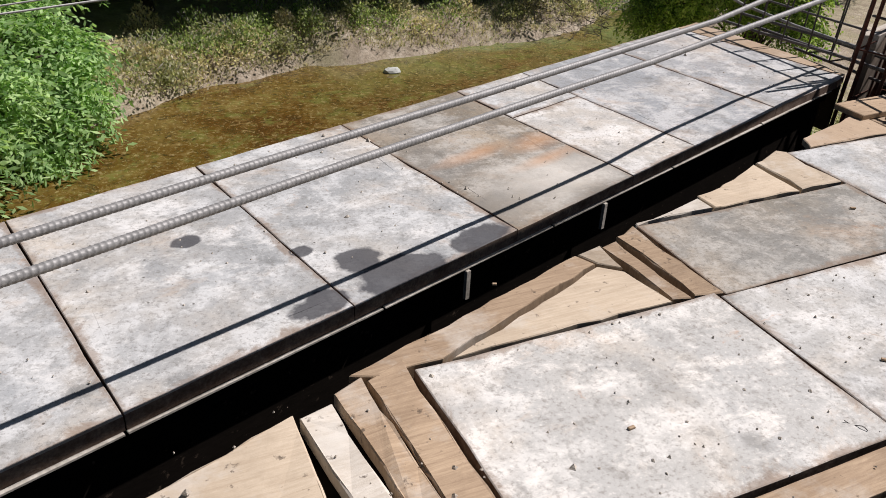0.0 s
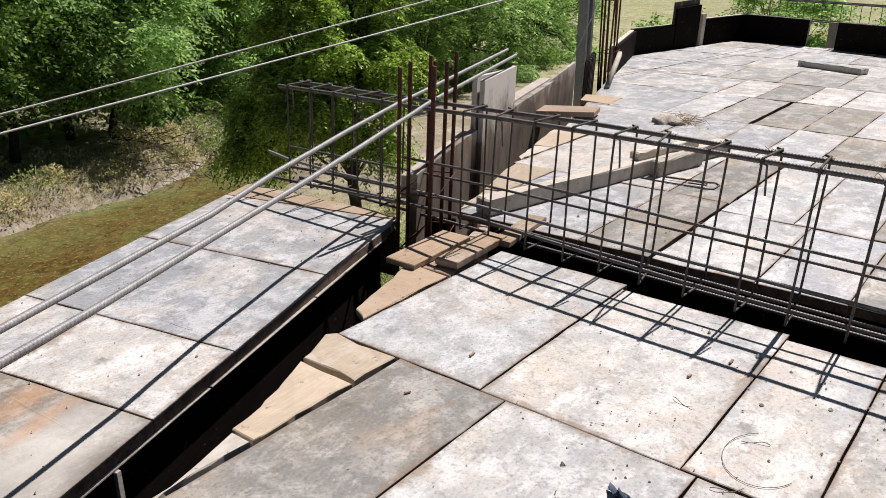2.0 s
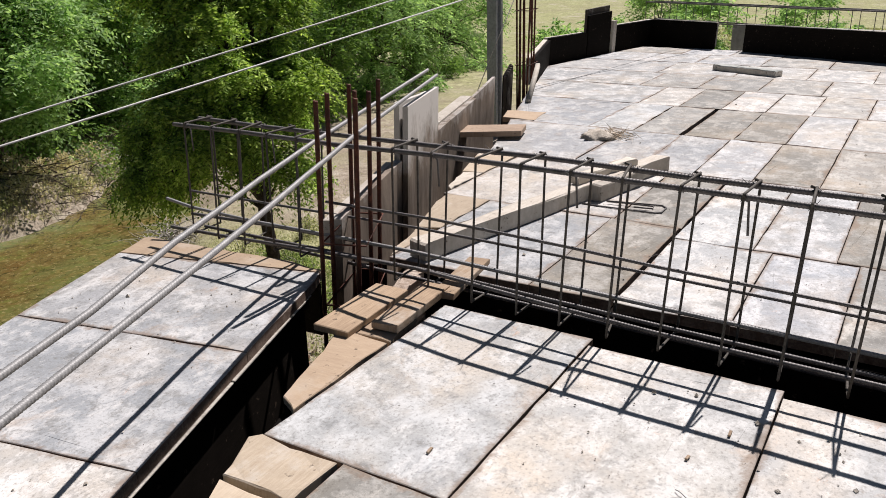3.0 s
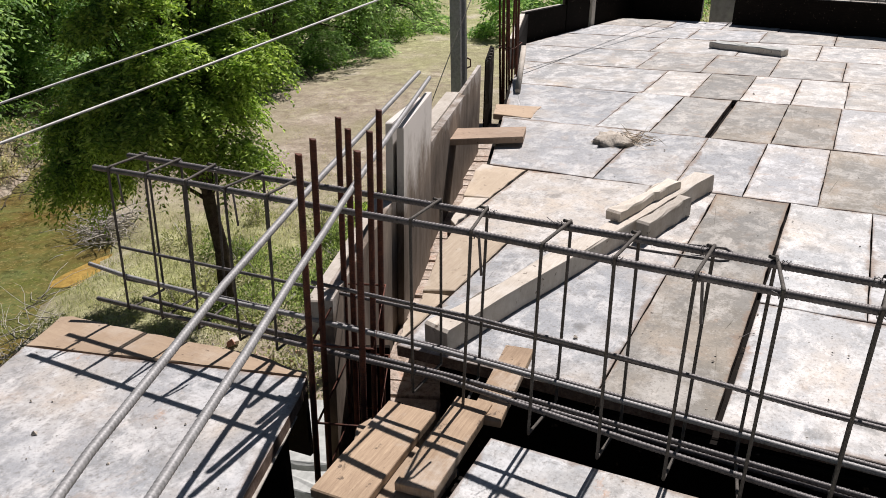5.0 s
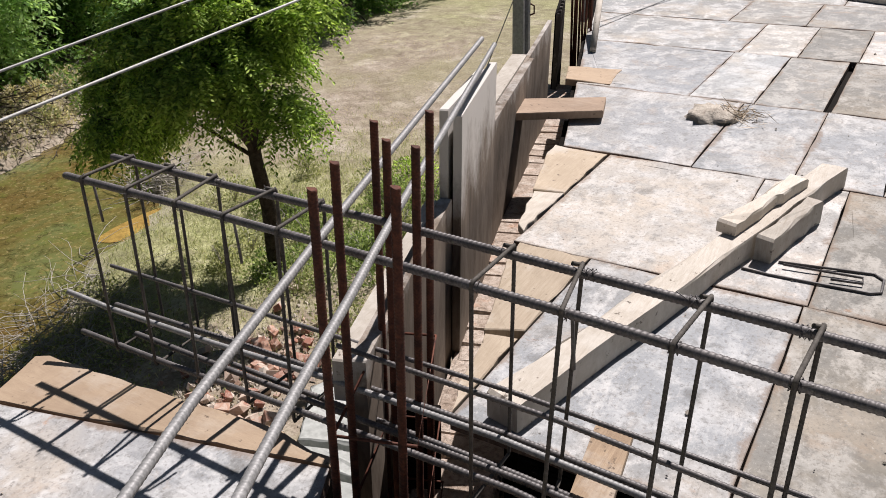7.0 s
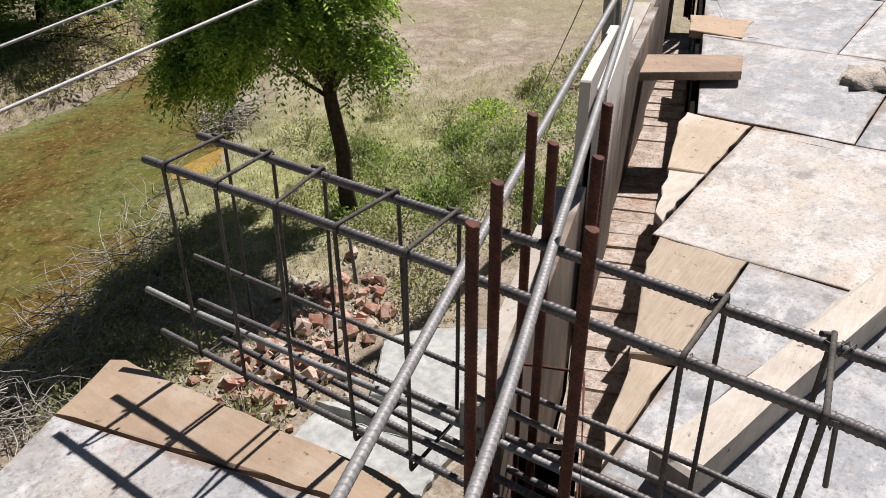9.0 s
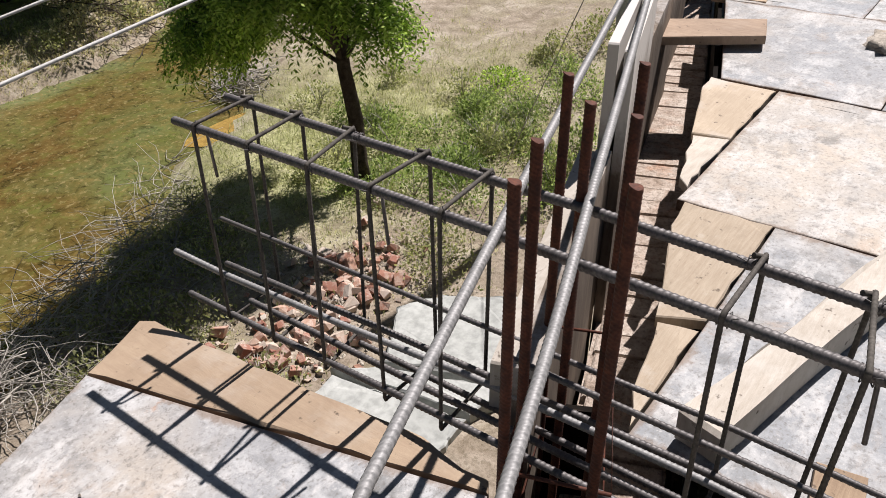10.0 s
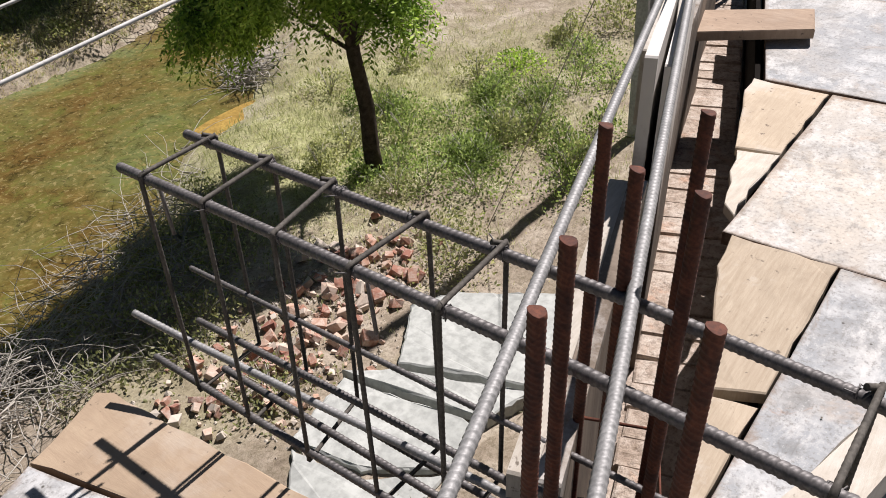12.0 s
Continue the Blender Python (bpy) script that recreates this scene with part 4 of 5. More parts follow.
bar("bottom_bar", [(3.786, 3.383, 0.02), (3.775, 3.0, 0.035), (3.765, 2.5, 0.06), (3.755, 1.9, 0.08), (3.72, 1.3, 0.06), (3.70, 0.9, 0.05), (3.55, -3, 0.04)], 0.008, STEEL, cage, 8, True)
bar("bottom_bar", [(3.90, 3.356, 0.061), (3.90, 2.8, 0.08), (3.905, 2.0, 0.085), (3.87, 0.9, 0.07), (3.70, -3, 0.05)], 0.008, STEEL, cage, 8, True)
bar("bottom_bar", [(3.84, 3.20, 0.035), (3.83, 2.6, 0.04), (3.82, 1.9, 0.05), (3.78, 0.9, 0.04), (3.60, -3, 0.03)], 0.008, STEEL, cage, 8, True)
bar("bottom_bar", [(3.925, 2.9, -0.03), (3.93, 2.0, -0.05), (3.89, 0.9, -0.055), (3.72, -3, -0.06)], 0.008, STEEL, cage, 8, True)


def stirrup(y, skew, dy):
    """A closed hoop with hooked ends round the cage; skew turns it, dy leans its foot."""
    xn, xf = near_x(y), far_x(y)
    zt, zb = top_z(y) + 0.014, 0.018
    ln, lf = Vector((xn - 0.012, y)), Vector((xf + 0.012, y + skew))
    bn, bf = ln + Vector((-0.012, dy)), lf + Vector((-0.012, dy))
    pts = [(lf.x - 0.010, lf.y + 0.005, zt - 0.016), (lf.x, lf.y, zt), (ln.x, ln.y, zt), (bn.x, bn.y, zb), (bf.x, bf.y, zb), (lf.x, lf.y, zt - 0.004), (lf.x - 0.02, lf.y + 0.014, zt + 0.006)]
    return pts


random.seed(11)
STIRRUPS = [3.19, 3.015, 2.835, 2.672, 2.502, 1.985, 1.79, 1.585, 1.395, 1.205, 1.02, 0.83, 0.64, 0.45, 0.25, 0.05, -0.15, -0.35, -0.55, -0.75, -0.95, -1.2, -1.45, -1.7, -2.0, -2.3, -2.6]
for i, y in enumerate(STIRRUPS):
    bar("stirrup", stirrup(y, random.uniform(-0.02, 0.035), random.uniform(0.0, 0.03)), 0.0045, STEEL_TAN, cage, 7, i < 14)
    if i % 3 == 0:
        bar("stirrup_hook", [(near_x(y) + 0.004, y + 0.012, top_z(y) + 0.01), (near_x(y) + 0.012, y - 0.012, top_z(y) - 0.015), (near_x(y) + 0.008, y - 0.02, top_z(y) - 0.12)], 0.004, STEEL, cage, 6)
    for xx, yy in ((near_x(y), y), (far_x(y), y + 0.01)):
        pts = []
        for k in range(13):
            a = k * 1.5
            pts.append((xx + 0.013 * math.cos(a), yy + 0.010 * math.sin(a * 0.7), top_z(y) + 0.013 * math.sin(a)))
        pts += [(xx - 0.02 + random.uniform(-0.02, 0.02), yy + random.uniform(-0.03, 0.03), top_z(y) + random.uniform(0.01, 0.035))]
        bar("tie_wire", pts, 0.0011, STEEL, cage, 4)

column = thing("column_bars", "rusted ribbed column rebars standing through the beam corner", "rebar")
for i, (x, y, z) in enumerate(((3.644, 2.264, 0.754), (3.747, 2.289, 0.767), (4.022, 2.389, 0.756), (3.957, 2.311, 0.743), (3.697, 2.110, 0.766), (3.928, 2.215, 0.752), (4.081, 2.274, 0.777))):
    bx, by = 3.84 + (x - 3.84) * 0.96, 2.25 + (y - 2.25) * 0.96
    bar("column_bar", [(bx - 0.02 * (z + 0.8), by + 0.03 * (z + 0.8), -0.8), (x, y, z)], 0.0098, RUST, column, 10, True)
for z in (-0.35, -0.12, 0.16):
    bar("hoop", [(3.64, 2.285, z), (4.04, 2.425, z), (4.09, 2.29, z), (3.70, 2.10, z), (3.64, 2.285, z)], 0.004, RUST, column, 6)

# two long bars resting on the cage
LONG = (
    [(-2.2, 0.32, 0.45), (0.2, 1.14, 0.476), (1.1, 1.437, 0.49), (1.75, 1.659, 0.50), (2.27, 1.848, 0.503), (2.68, 2.02, 0.518), (2.95, 2.115, 0.527), (3.26, 2.228, 0.537), (3.5, 2.30, 0.548), (3.75, 2.373, 0.562), (3.97, 2.44, 0.566), (5.42, 2.864, 0.612)],
    [(-2.2, 0.21, 0.45), (0.0, 0.932, 0.476), (0.62, 1.14, 0.489), (1.335, 1.382, 0.50), (1.72, 1.51, 0.503), (2.576, 1.812, 0.52), (3.03, 1.97, 0.535), (3.35, 2.088, 0.545), (3.6, 2.172, 0.555), (3.8, 2.243, 0.564), (3.97, 2.305, 0.566), (5.52, 2.86, 0.568)],
)
for pts in LONG:
    tagged(bar("long_rebar", pts, 0.0095, STEEL_BRIGHT, None, 10, True), "long bright ribbed steel bar resting on the cage", "rebar", "long bars")

# column shutter at the corner
colform = thing("column_shutter", "dark plywood column shutter around the rusted bars", "shutter")
shutter("board", (3.62, 2.06), (3.78, 2.06), 0.02, -1.2, -0.06, -0.06, SHADE_PLY, "").parent = colform
shutter("board", (4.12, 2.30), (4.04, 2.47), 0.02, -1.2, -0.1, -0.1, SHADE_PLY, "").parent = colform

# planks under the cage
tagged(slab("plank_block", strip((3.24, 1.935), (3.665, 1.955), 0.15), 0.0, 0.024, PLANK, None, 0.003, 0.003), "weathered plank offcut under the rebar cage", "plank", "planks under the cage")
tagged(slab("plank_block", strip((3.35, 1.775), (3.765, 1.80), 0.11), 0.003, 0.030, PLANK, None, 0.003, 0.003), "short weathered plank carrying the rebar cage", "plank", "planks under the cage")
tagged(slab("plank_block", strip((3.70, 1.74), (4.12, 1.80), 0.095), 0.0, 0.022, PLANK), "short weathered plank bridging the trough", "plank", "planks under the cage")

# plank from the shutter to the deck
tagged(slab("plank", [(6.15, 3.08), (6.38, 2.69), (6.61, 2.76), (6.385, 3.185)], 0.028, 0.066, PLANK_RED), "thick reddish-brown plank laid from shutter to deck", "plank")
# timbers on the far deck
def timber(name, a, b, w, z0, z1, label):
    return tagged(slab(name, strip(a, b, w), z0, z1, TIMBER, None, 0.008, 0.005, rough=0.005), label, "timber", "timbers on the deck")


timber("timber_beam", (4.02, 2.06), (6.02, 1.56), 0.10, 0.003, 0.085, "long cement-whitened square timber lying on the deck")
timber("timber_block", (5.19, 1.80), (5.74, 1.655), 0.07, 0.086, 0.128, "short whitened timber lying on the long one")
timber("timber_block", (5.20, 1.672), (5.62, 1.575), 0.06, 0.003, 0.092, "short whitened timber lying against the long one")
timber("kerb_block", (10.42, 2.28), (10.12, 1.58), 0.12, 0.003, 0.06, "grey concrete block lying on the far deck").data.materials[0] = CONCRETE

# loose hoop on the deck
tagged(bar("loose_stirrup", [(5.22, 1.62, 0.006), (5.27, 1.33, 0.006), (5.24, 1.30, 0.006), (5.15, 1.30, 0.006), (5.13, 1.33, 0.006), (5.115, 1.63, 0.006), (5.12, 1.72, 0.006)], 0.0045, STEEL, None, 6), "loose bent steel stirrup lying on the deck", "stirrup")
tagged(bar("loose_stirrup", [(5.19, 1.60, 0.015), (5.215, 1.36, 0.012), (5.175, 1.355, 0.012), (5.16, 1.45, 0.012)], 0.0045, STEEL, None, 6), "loose bent steel stirrup lying on the deck", "stirrup")

# straw heap
random.seed(21)
heap = thing("straw_heap", "small heap of pale straw and mortar crumbs", "straw")
bm = bmesh.new()
bmesh.ops.create_icosphere(bm, subdivisions=3, radius=1.0)
for v in bm.verts:
    k = 1 + 0.5 * noise.noise(v.co * 2.3) + 0.25 * noise.noise(v.co * 6)
    v.co = Vector((6.70 + v.co.x * 0.15 * k, 2.22 + v.co.y * 0.13 * k, max(-0.012, v.co.z * 0.05 * k)))
smooth(part("mortar_lump", bm, ROUGH_CONCRETE, heap))
rng = np.random.default_rng(3)
n = 130
c = np.stack([rng.normal(6.74, 0.06, n), rng.normal(2.10, 0.075, n), np.abs(rng.normal(0.02, 0.018, n)) + 0.004], 1)
quads("straw", leaf_quads(rng, c, rng.normal(size=(n, 3)) * np.array([1, 1, 0.25]), 0.14, 0.005), STRAW, heap)

# denim cloth and thin rod on the near deck
bm = bmesh.new()
gx, gy = 34, 46
grid = [[None] * gx for _ in range(gy)]
for j in range(gy):
    for i in range(gx):
        u, v = i / (gx - 1) - 0.5, j / (gy - 1)
        x = 2.36 - 0.19 * v + u * (0.15 + 0.03 * math.sin(9 * v))
        y = 0.50 - 0.46 * v + u * (0.12 - 0.05 * v)
        z = 0.034 * math.exp(-((u + 0.15 * math.sin(7 * v)) * 2.4) ** 2) * (1.1 - 0.4 * v)
        z += 0.030 * abs(noise.noise((u * 7, v * 3, 0))) + 0.016 * abs(noise.noise((u * 17, v * 8, 4)))
        z += 0.012 * math.sin(20 * u + 5 * noise.noise((v * 4, u * 2, 7)))
        z *= min(1, (0.5 - abs(u)) * 6)
        grid[j][i] = bm.verts.new((x + 0.012 * noise.noise((u * 6, v * 7, 2)), y + 0.015 * noise.noise((u * 6, v * 7, 9)), 0.005 + z))
for j in range(gy - 1):
    for i in range(gx - 1):
        bm.faces.new((grid[j][i], grid[j][i + 1], grid[j + 1][i + 1], grid[j + 1][i]))
bmesh.ops.solidify(bm, geom=bm.faces[:], thickness=0.003)
cloth = tagged(smooth(part("cloth", bm, DENIM)), "crumpled dark blue denim cloth lying on the deck", "cloth")
tagged(bar("thin_rod", [(2.205, 0.695, 0.006), (2.25, 0.575, 0.008), (2.34, 0.44, 0.02)], 0.004, RUST, None, 6), "thin rusty steel rod poking out of the cloth", "rod")

# ---------------------------------------------------------------- far rebar: bundle and rear cage
bundle = thing("column_bars", "rusted bundle of tall column bars at the deck's far corner", "rebar")
random.seed(8)
for i in range(9):
    x, y = 8.42 + random.uniform(-0.16, 0.16), 3.60 + random.uniform(-0.08, 0.08)
    bar("column_bar", [(x, y, -0.3), (x + random.uniform(-0.05, 0.05), y + random.uniform(-0.05, 0.03), 1.7)], 0.009, RUST, bundle, 6)
for z in (0.25, 0.75):
    bar("hoop", [(8.25, 3.52, z), (8.58, 3.58, z), (8.58, 3.69, z), (8.25, 3.66, z), (8.25, 3.52, z)], 0.004, RUST, bundle, 5)
rear = thing("beam_cage", "long rebar cage along the far side of the deck", "rebar cage")
A, B = Vector((12.95, 3.9)), Vector((10.0, -3.6))
D = (B - A).normalized()
Q = Vector((-D.y, D.x)) * 0.2
for off, z in ((Vector((0, 0)), 0.54), (Q, 0.54), (Vector((0, 0)), 0.30), (Q, 0.30)):
    bar("cage_bar", [(*(A + off), z), (*(B + off), z)], 0.009, STEEL, rear, 6)
k = 0.0
while k < (B - A).length:
    a = A + D * k
    b_ = a + Q
    bar("stirrup", [(*a, 0.54), (*b_, 0.54), (*b_, 0.24), (*a, 0.24), (*a, 0.54)], 0.0045, STEEL, rear, 5)
    k += 0.27
bm = bmesh.new()
prism(bm, strip((14.6, 3.0), (13.0, -3.5), 0.12), -4.3, 0.12, 0.01)
tagged(part("wall_parapet", bm, PLASTER), "grey parapet wall beyond the deck", "wall", kind="structure")

# ---------------------------------------------------------------- pole, cables, ground things
pole = thing("power_pole", "grey steel lattice-plate power pole beyond the deck", "pole")
PX, PY = 12.8, 6.25
for dx in (-0.085, 0.085):
    bm = bmesh.new()
    prism(bm, rect(PX + dx - 0.03, PX + dx + 0.03, PY - 0.08, PY + 0.08), -4.3, 3.6, 0.004)
    part("flange", bm, POLE, pole)
bm = bmesh.new()
prism(bm, rect(PX - 0.055, PX + 0.055, PY - 0.02, PY + 0.02), -4.3, 3.6, 0.003)
part("web", bm, POLE, pole)
bar("hook", [(PX + 0.12, PY - 0.08, -0.75), (PX + 0.15, PY - 0.12, -0.78), (PX + 0.15, PY - 0.12, -0.88), (PX + 0.11, PY - 0.08, -0.9)], 0.012, RUST, pole, 6)

for (px, py, pz), (dx, dy, dz) in (((2.82, 4.12, 0.38), (0.989, -0.095, 0.112)), ((3.73, 4.72, 0.43), (0.97, -0.191, 0.149))):
    tagged(bar("overhead_cable", [(px + dx * k, py + dy * k, pz + dz * k + 0.0006 * k * k) for k in (-14, -10, -7, -4, -2, 0, 2, 4, 7, 10, 14)], 0.0065, CABLE, None, 6), "pale insulated overhead cable sagging past the building", "cable", "overhead cables")
tagged(bar("stay_wire", [(9.7, 6.68, -4.15), (10.6, 5.7, -1.2), (11.25, 5.0, 1.0)], 0.006, TWIG, None, 5), "thin stay wire rising from the ground", "wire")

# ---------------------------------------------------------------- ground things near the building


def on_ground(x, y):
    return ground_z(x, y)


APRON = (
    ([(7.16, 5.96), (7.60, 4.70), (9.0, 5.05), (8.35, 6.15), (7.92, 6.42)], -3.985, "pale broken concrete slab beside the building"),
    ([(6.80, 6.36), (7.05, 4.86), (7.55, 4.70), (7.10, 5.97)], -4.0, "narrow piece of cracked concrete apron"),
    ([(6.19, 6.23), (5.92, 6.16), (6.02, 5.42), (6.45, 4.80), (7.0, 4.86), (6.76, 6.30)], -4.02, "cracked concrete apron slab with rubble at its edge"),
    ([(5.50, 5.78), (5.50, 4.85), (6.40, 4.80), (5.97, 5.40), (5.87, 6.10)], -4.05, "tan-stained piece of concrete apron"),
)
for poly, top, text in APRON:
    tagged(slab("apron_slab", poly, -4.32, top, CONCRETE, None, 0.012, 0.012, rough=0.012), text, "slab", "apron pieces")

random.seed(31)
rubble_meshes = []
for k in range(6):
    bm = bmesh.new()
    bmesh.ops.create_cube(bm, size=1.0)
    for v in bm.verts:
        v.co = Vector((v.co.x * random.uniform(0.6, 1.1), v.co.y * random.uniform(0.45, 0.9), v.co.z * random.uniform(0.35, 0.7)))
    bmesh.ops.bevel(bm, geom=bm.edges[:], offset=0.025, segments=1, affect="EDGES")
    mesh = bpy.data.meshes.new("brick_bit")
    bm.to_mesh(mesh)
    bm.free()
    mesh.materials.append(BROKEN_BRICK)
    rubble_meshes.append(mesh)
rubble = tagged(new("rubble_heap"), "scattered heap of broken orange bricks on the ground", "rubble")
for k in range(295):
    f = random.random()
    if k % 6 < 1:
        cx, cy, sd = 5.6 + 1.0 * f, 7.45 - 0.75 * f, 0.28
    else:
        cx, cy, sd = 6.3 + 2.5 * f, 6.95 + 0.5 * f, 0.36
    x, y = random.gauss(cx, sd * 1.2), random.gauss(cy, sd)
    s = 0.045 + 0.15 * random.random() ** 2
    ob = new("brick_bit", random.choice(rubble_meshes))
    ob.parent = rubble
    ob.matrix_basis = pose(x, y, on_ground(x, y) + 0.3 * s + random.uniform(0, 0.06) * math.exp(-((x - cx) ** 2 + (y - cy) ** 2) * 6), random.uniform(-40, 40), random.uniform(-40, 40), random.uniform(0, 360)) @ Matrix.Scale(s, 4)

rnd = random.Random(37)
bm = bmesh.new()
for k in range(1500):
    f = rnd.random()
    x, y = rnd.gauss(6.0 + 2.9 * f, 0.5), rnd.gauss(7.0 + 0.4 * f, 0.5)
    r, z = rnd.uniform(0.012, 0.04), on_ground(x, y)
    ring = [bm.verts.new((x + r * rnd.uniform(0.6, 1.3) * math.cos(a), y + r * rnd.uniform(0.6, 1.3) * math.sin(a), z - 0.01)) for a in (0, 1.3, 2.7, 4.2, 5.3)]
    tip = bm.verts.new((x + rnd.uniform(-0.4, 0.4) * r, y + rnd.uniform(-0.4, 0.4) * r, z + r * rnd.uniform(0.5, 1.1)))
    for i in range(5):
        bm.faces.new((ring[i], ring[(i + 1) % 5], tip))
tagged(part("brick_crumbs", bm, ROUGH_CONCRETE), "small mortar and brick crumbs round the rubble", "debris", kind="stuff")

# driftwood heap and dry brush on the bank
random.seed(41)


def brush_heap(cx, cy, r, h, n, label, mat=TWIG, rad=0.012, reach=0.9):
    heap = thing("brush_heap", label, "brush")
    bm = bmesh.new()
    meshes = []
    for k in range(n):
        a = random.uniform(0, 2 * math.pi)
        d = r * math.sqrt(random.random())
        x, y = cx + d * math.cos(a), cy + d * math.sin(a)
        z = on_ground(x, y) + random.uniform(0, h) * (1 - d / r * 0.8)
        ln = random.uniform(0.3, reach)
        yaw = random.uniform(0, 2 * math.pi)
        pts = []
        lift = random.uniform(-0.1, 0.6)
        for i in range(5):
            f = i / 4
            pts.append((x + math.cos(yaw) * ln * f + 0.08 * math.sin(5 * f + k), y + math.sin(yaw) * ln * f + 0.08 * math.cos(4 * f + k), z + lift * ln * f * (1 - 0.5 * f)))
        meshes.append(tube_mesh("twig", pts, rad * random.uniform(0.5, 1.2), 4, taper=rad * 0.25))
    for m in meshes:
        bm.from_mesh(m)
        bpy.data.meshes.remove(m)
    ob = part("brushwood", bm, mat, heap)
    tagged(ob, kind="stuff")
    return heap


brush_heap(11.8, 13.5, 0.6, 0.8, 260, "heap of grey driftwood twigs caught on the bank")
brush_heap(6.3, 9.7, 1.2, 0.75, 200, "dry grey brushwood along the water's edge", rad=0.008)
brush_heap(4.6, 9.0, 1.1, 0.8, 180, "dry grey brushwood along the water's edge", rad=0.008)
brush_heap(7.6, 10.5, 0.8, 0.7, 150, "dry grey brushwood along the water's edge", rad=0.007)
brush_heap(5.3, 9.3, 1.1, 0.85, 200, "dry grey brushwood along the water's edge", rad=0.008)
for cx, cy, r, n in ((5.8, 10.0, 0.8, 60), (4.9, 9.5, 0.7, 50), (7.7, 11.0, 0.5, 34), (9.0, 12.2, 0.35, 14), (8.5, 11.3, 0.4, 24), (6.8, 10.4, 0.6, 46)):
    brush_heap(cx, cy, r, 0.35, n, "long pale dry stems arching over the water", rad=0.009, reach=1.5)
brush_heap(13.0, 17.9, 1.6, 0.7, 200, "dark heap of dead branches on the far bank", BARK, 0.014)
brush_heap(15.5, 18.9, 1.5, 0.8, 160, "dark heap of dead branches on the far bank", TWIG, 0.014)

# ---------------------------------------------------------------- trees and scrub


def tree(name, x, y, trunk_h, height, spread, n_fronds, leaflet, leaf_mat, seed, label, frond=0.45, per=9, droop=0.7, lean=(0, 0), base_r=0.14, low=0.35, category="tree", clumps=26, core=0.25, shift=(0, 0), bunch=(0.17, 0.40)):
    """Tapered trunk and limbs; feathered twigs gathered in uneven clumps at the limbs' ends."""
    rnd = random.Random(seed)
    rng = np.random.default_rng(seed)
    z0 = on_ground(x, y) - 0.1
    t = thing(name, label, category, at=(x, y, z0))
    top = Vector((lean[0], lean[1], trunk_h))
    pts = [Vector((0, 0, 0)), Vector((lean[0] * 0.1 - 0.012, lean[1] * 0.1 + 0.01, trunk_h * 0.18)), Vector((lean[0] * 0.33 + 0.015, lean[1] * 0.33 - 0.015, trunk_h * 0.42)), Vector((lean[0] * 0.68 - 0.015, lean[1] * 0.68 + 0.015, trunk_h * 0.7)), top]
    bm = bmesh.new()

    def add(pts, r0, r1, sides=6):
        m = tube_mesh("limb", pts, r0, sides, taper=r1)
        bm.from_mesh(m)
        bpy.data.meshes.remove(m)
    add(pts, base_r, base_r * 0.62, 10)
    centres = []
    for k in range(clumps):
        a = 2 * math.pi * (k * 0.618 + rnd.uniform(-0.08, 0.08))
        e = rnd.uniform(-low, 1.0)
        rad = spread * math.sqrt(max(0.05, 1 - (max(e, 0) * 0.92) ** 2)) * rnd.uniform(0.45, 1.0)
        c = Vector((top.x + shift[0] + rad * math.cos(a), top.y + shift[1] + rad * math.sin(a), trunk_h + e * (height - trunk_h)))
        centres.append(c)
        start = pts[3].lerp(top, rnd.uniform(0, 1))
        mid = start.lerp(c, 0.5) + Vector((rnd.uniform(-0.15, 0.15), rnd.uniform(-0.15, 0.15), 0.22 * spread * 0.5))
        add([start, mid, c], base_r * rnd.uniform(0.22, 0.4), base_r * 0.06, 5)
        for q in range(2):
            tip = c + Vector((rnd.uniform(-1, 1), rnd.uniform(-1, 1), rnd.uniform(-0.6, 0.6))) * spread * 0.28
            add([mid.lerp(c, 0.6), c.lerp(tip, 0.5), tip], base_r * 0.12, base_r * 0.04, 4)
    smooth(part("trunk", bm, BARK, t))
    C = np.array([tuple(c) for c in centres])
    pick = rng.integers(0, len(C), n_fronds)
    size = spread * rng.uniform(*bunch, len(C))
    off = unit(rng.normal(size=(n_fronds, 3))) * (size[pick] * rng.uniform(core, 1.0, n_fronds) ** 0.6)[:, None]
    off[:, 2] *= 0.75
    tips = C[pick] + off
    out = unit(off + 0.6 * unit(tips - np.array([top.x, top.y, trunk_h])))
    ob = quads("crown", fronds(rng, tips, out, frond, leaflet, per, droop), leaf_mat, t)
    return t


tree("tree", 10.1, 8.82, 2.6, 5.7, 1.34, 9000, 0.08, LEAF_TREE, 7, "leafy bright green tree with a dark trunk on the bank", 0.38, 11, 0.8, (-0.07, 0.07), 0.128, 0.03, clumps=60, core=0.25, shift=(-0.25, 0.26), bunch=(0.14, 0.31))

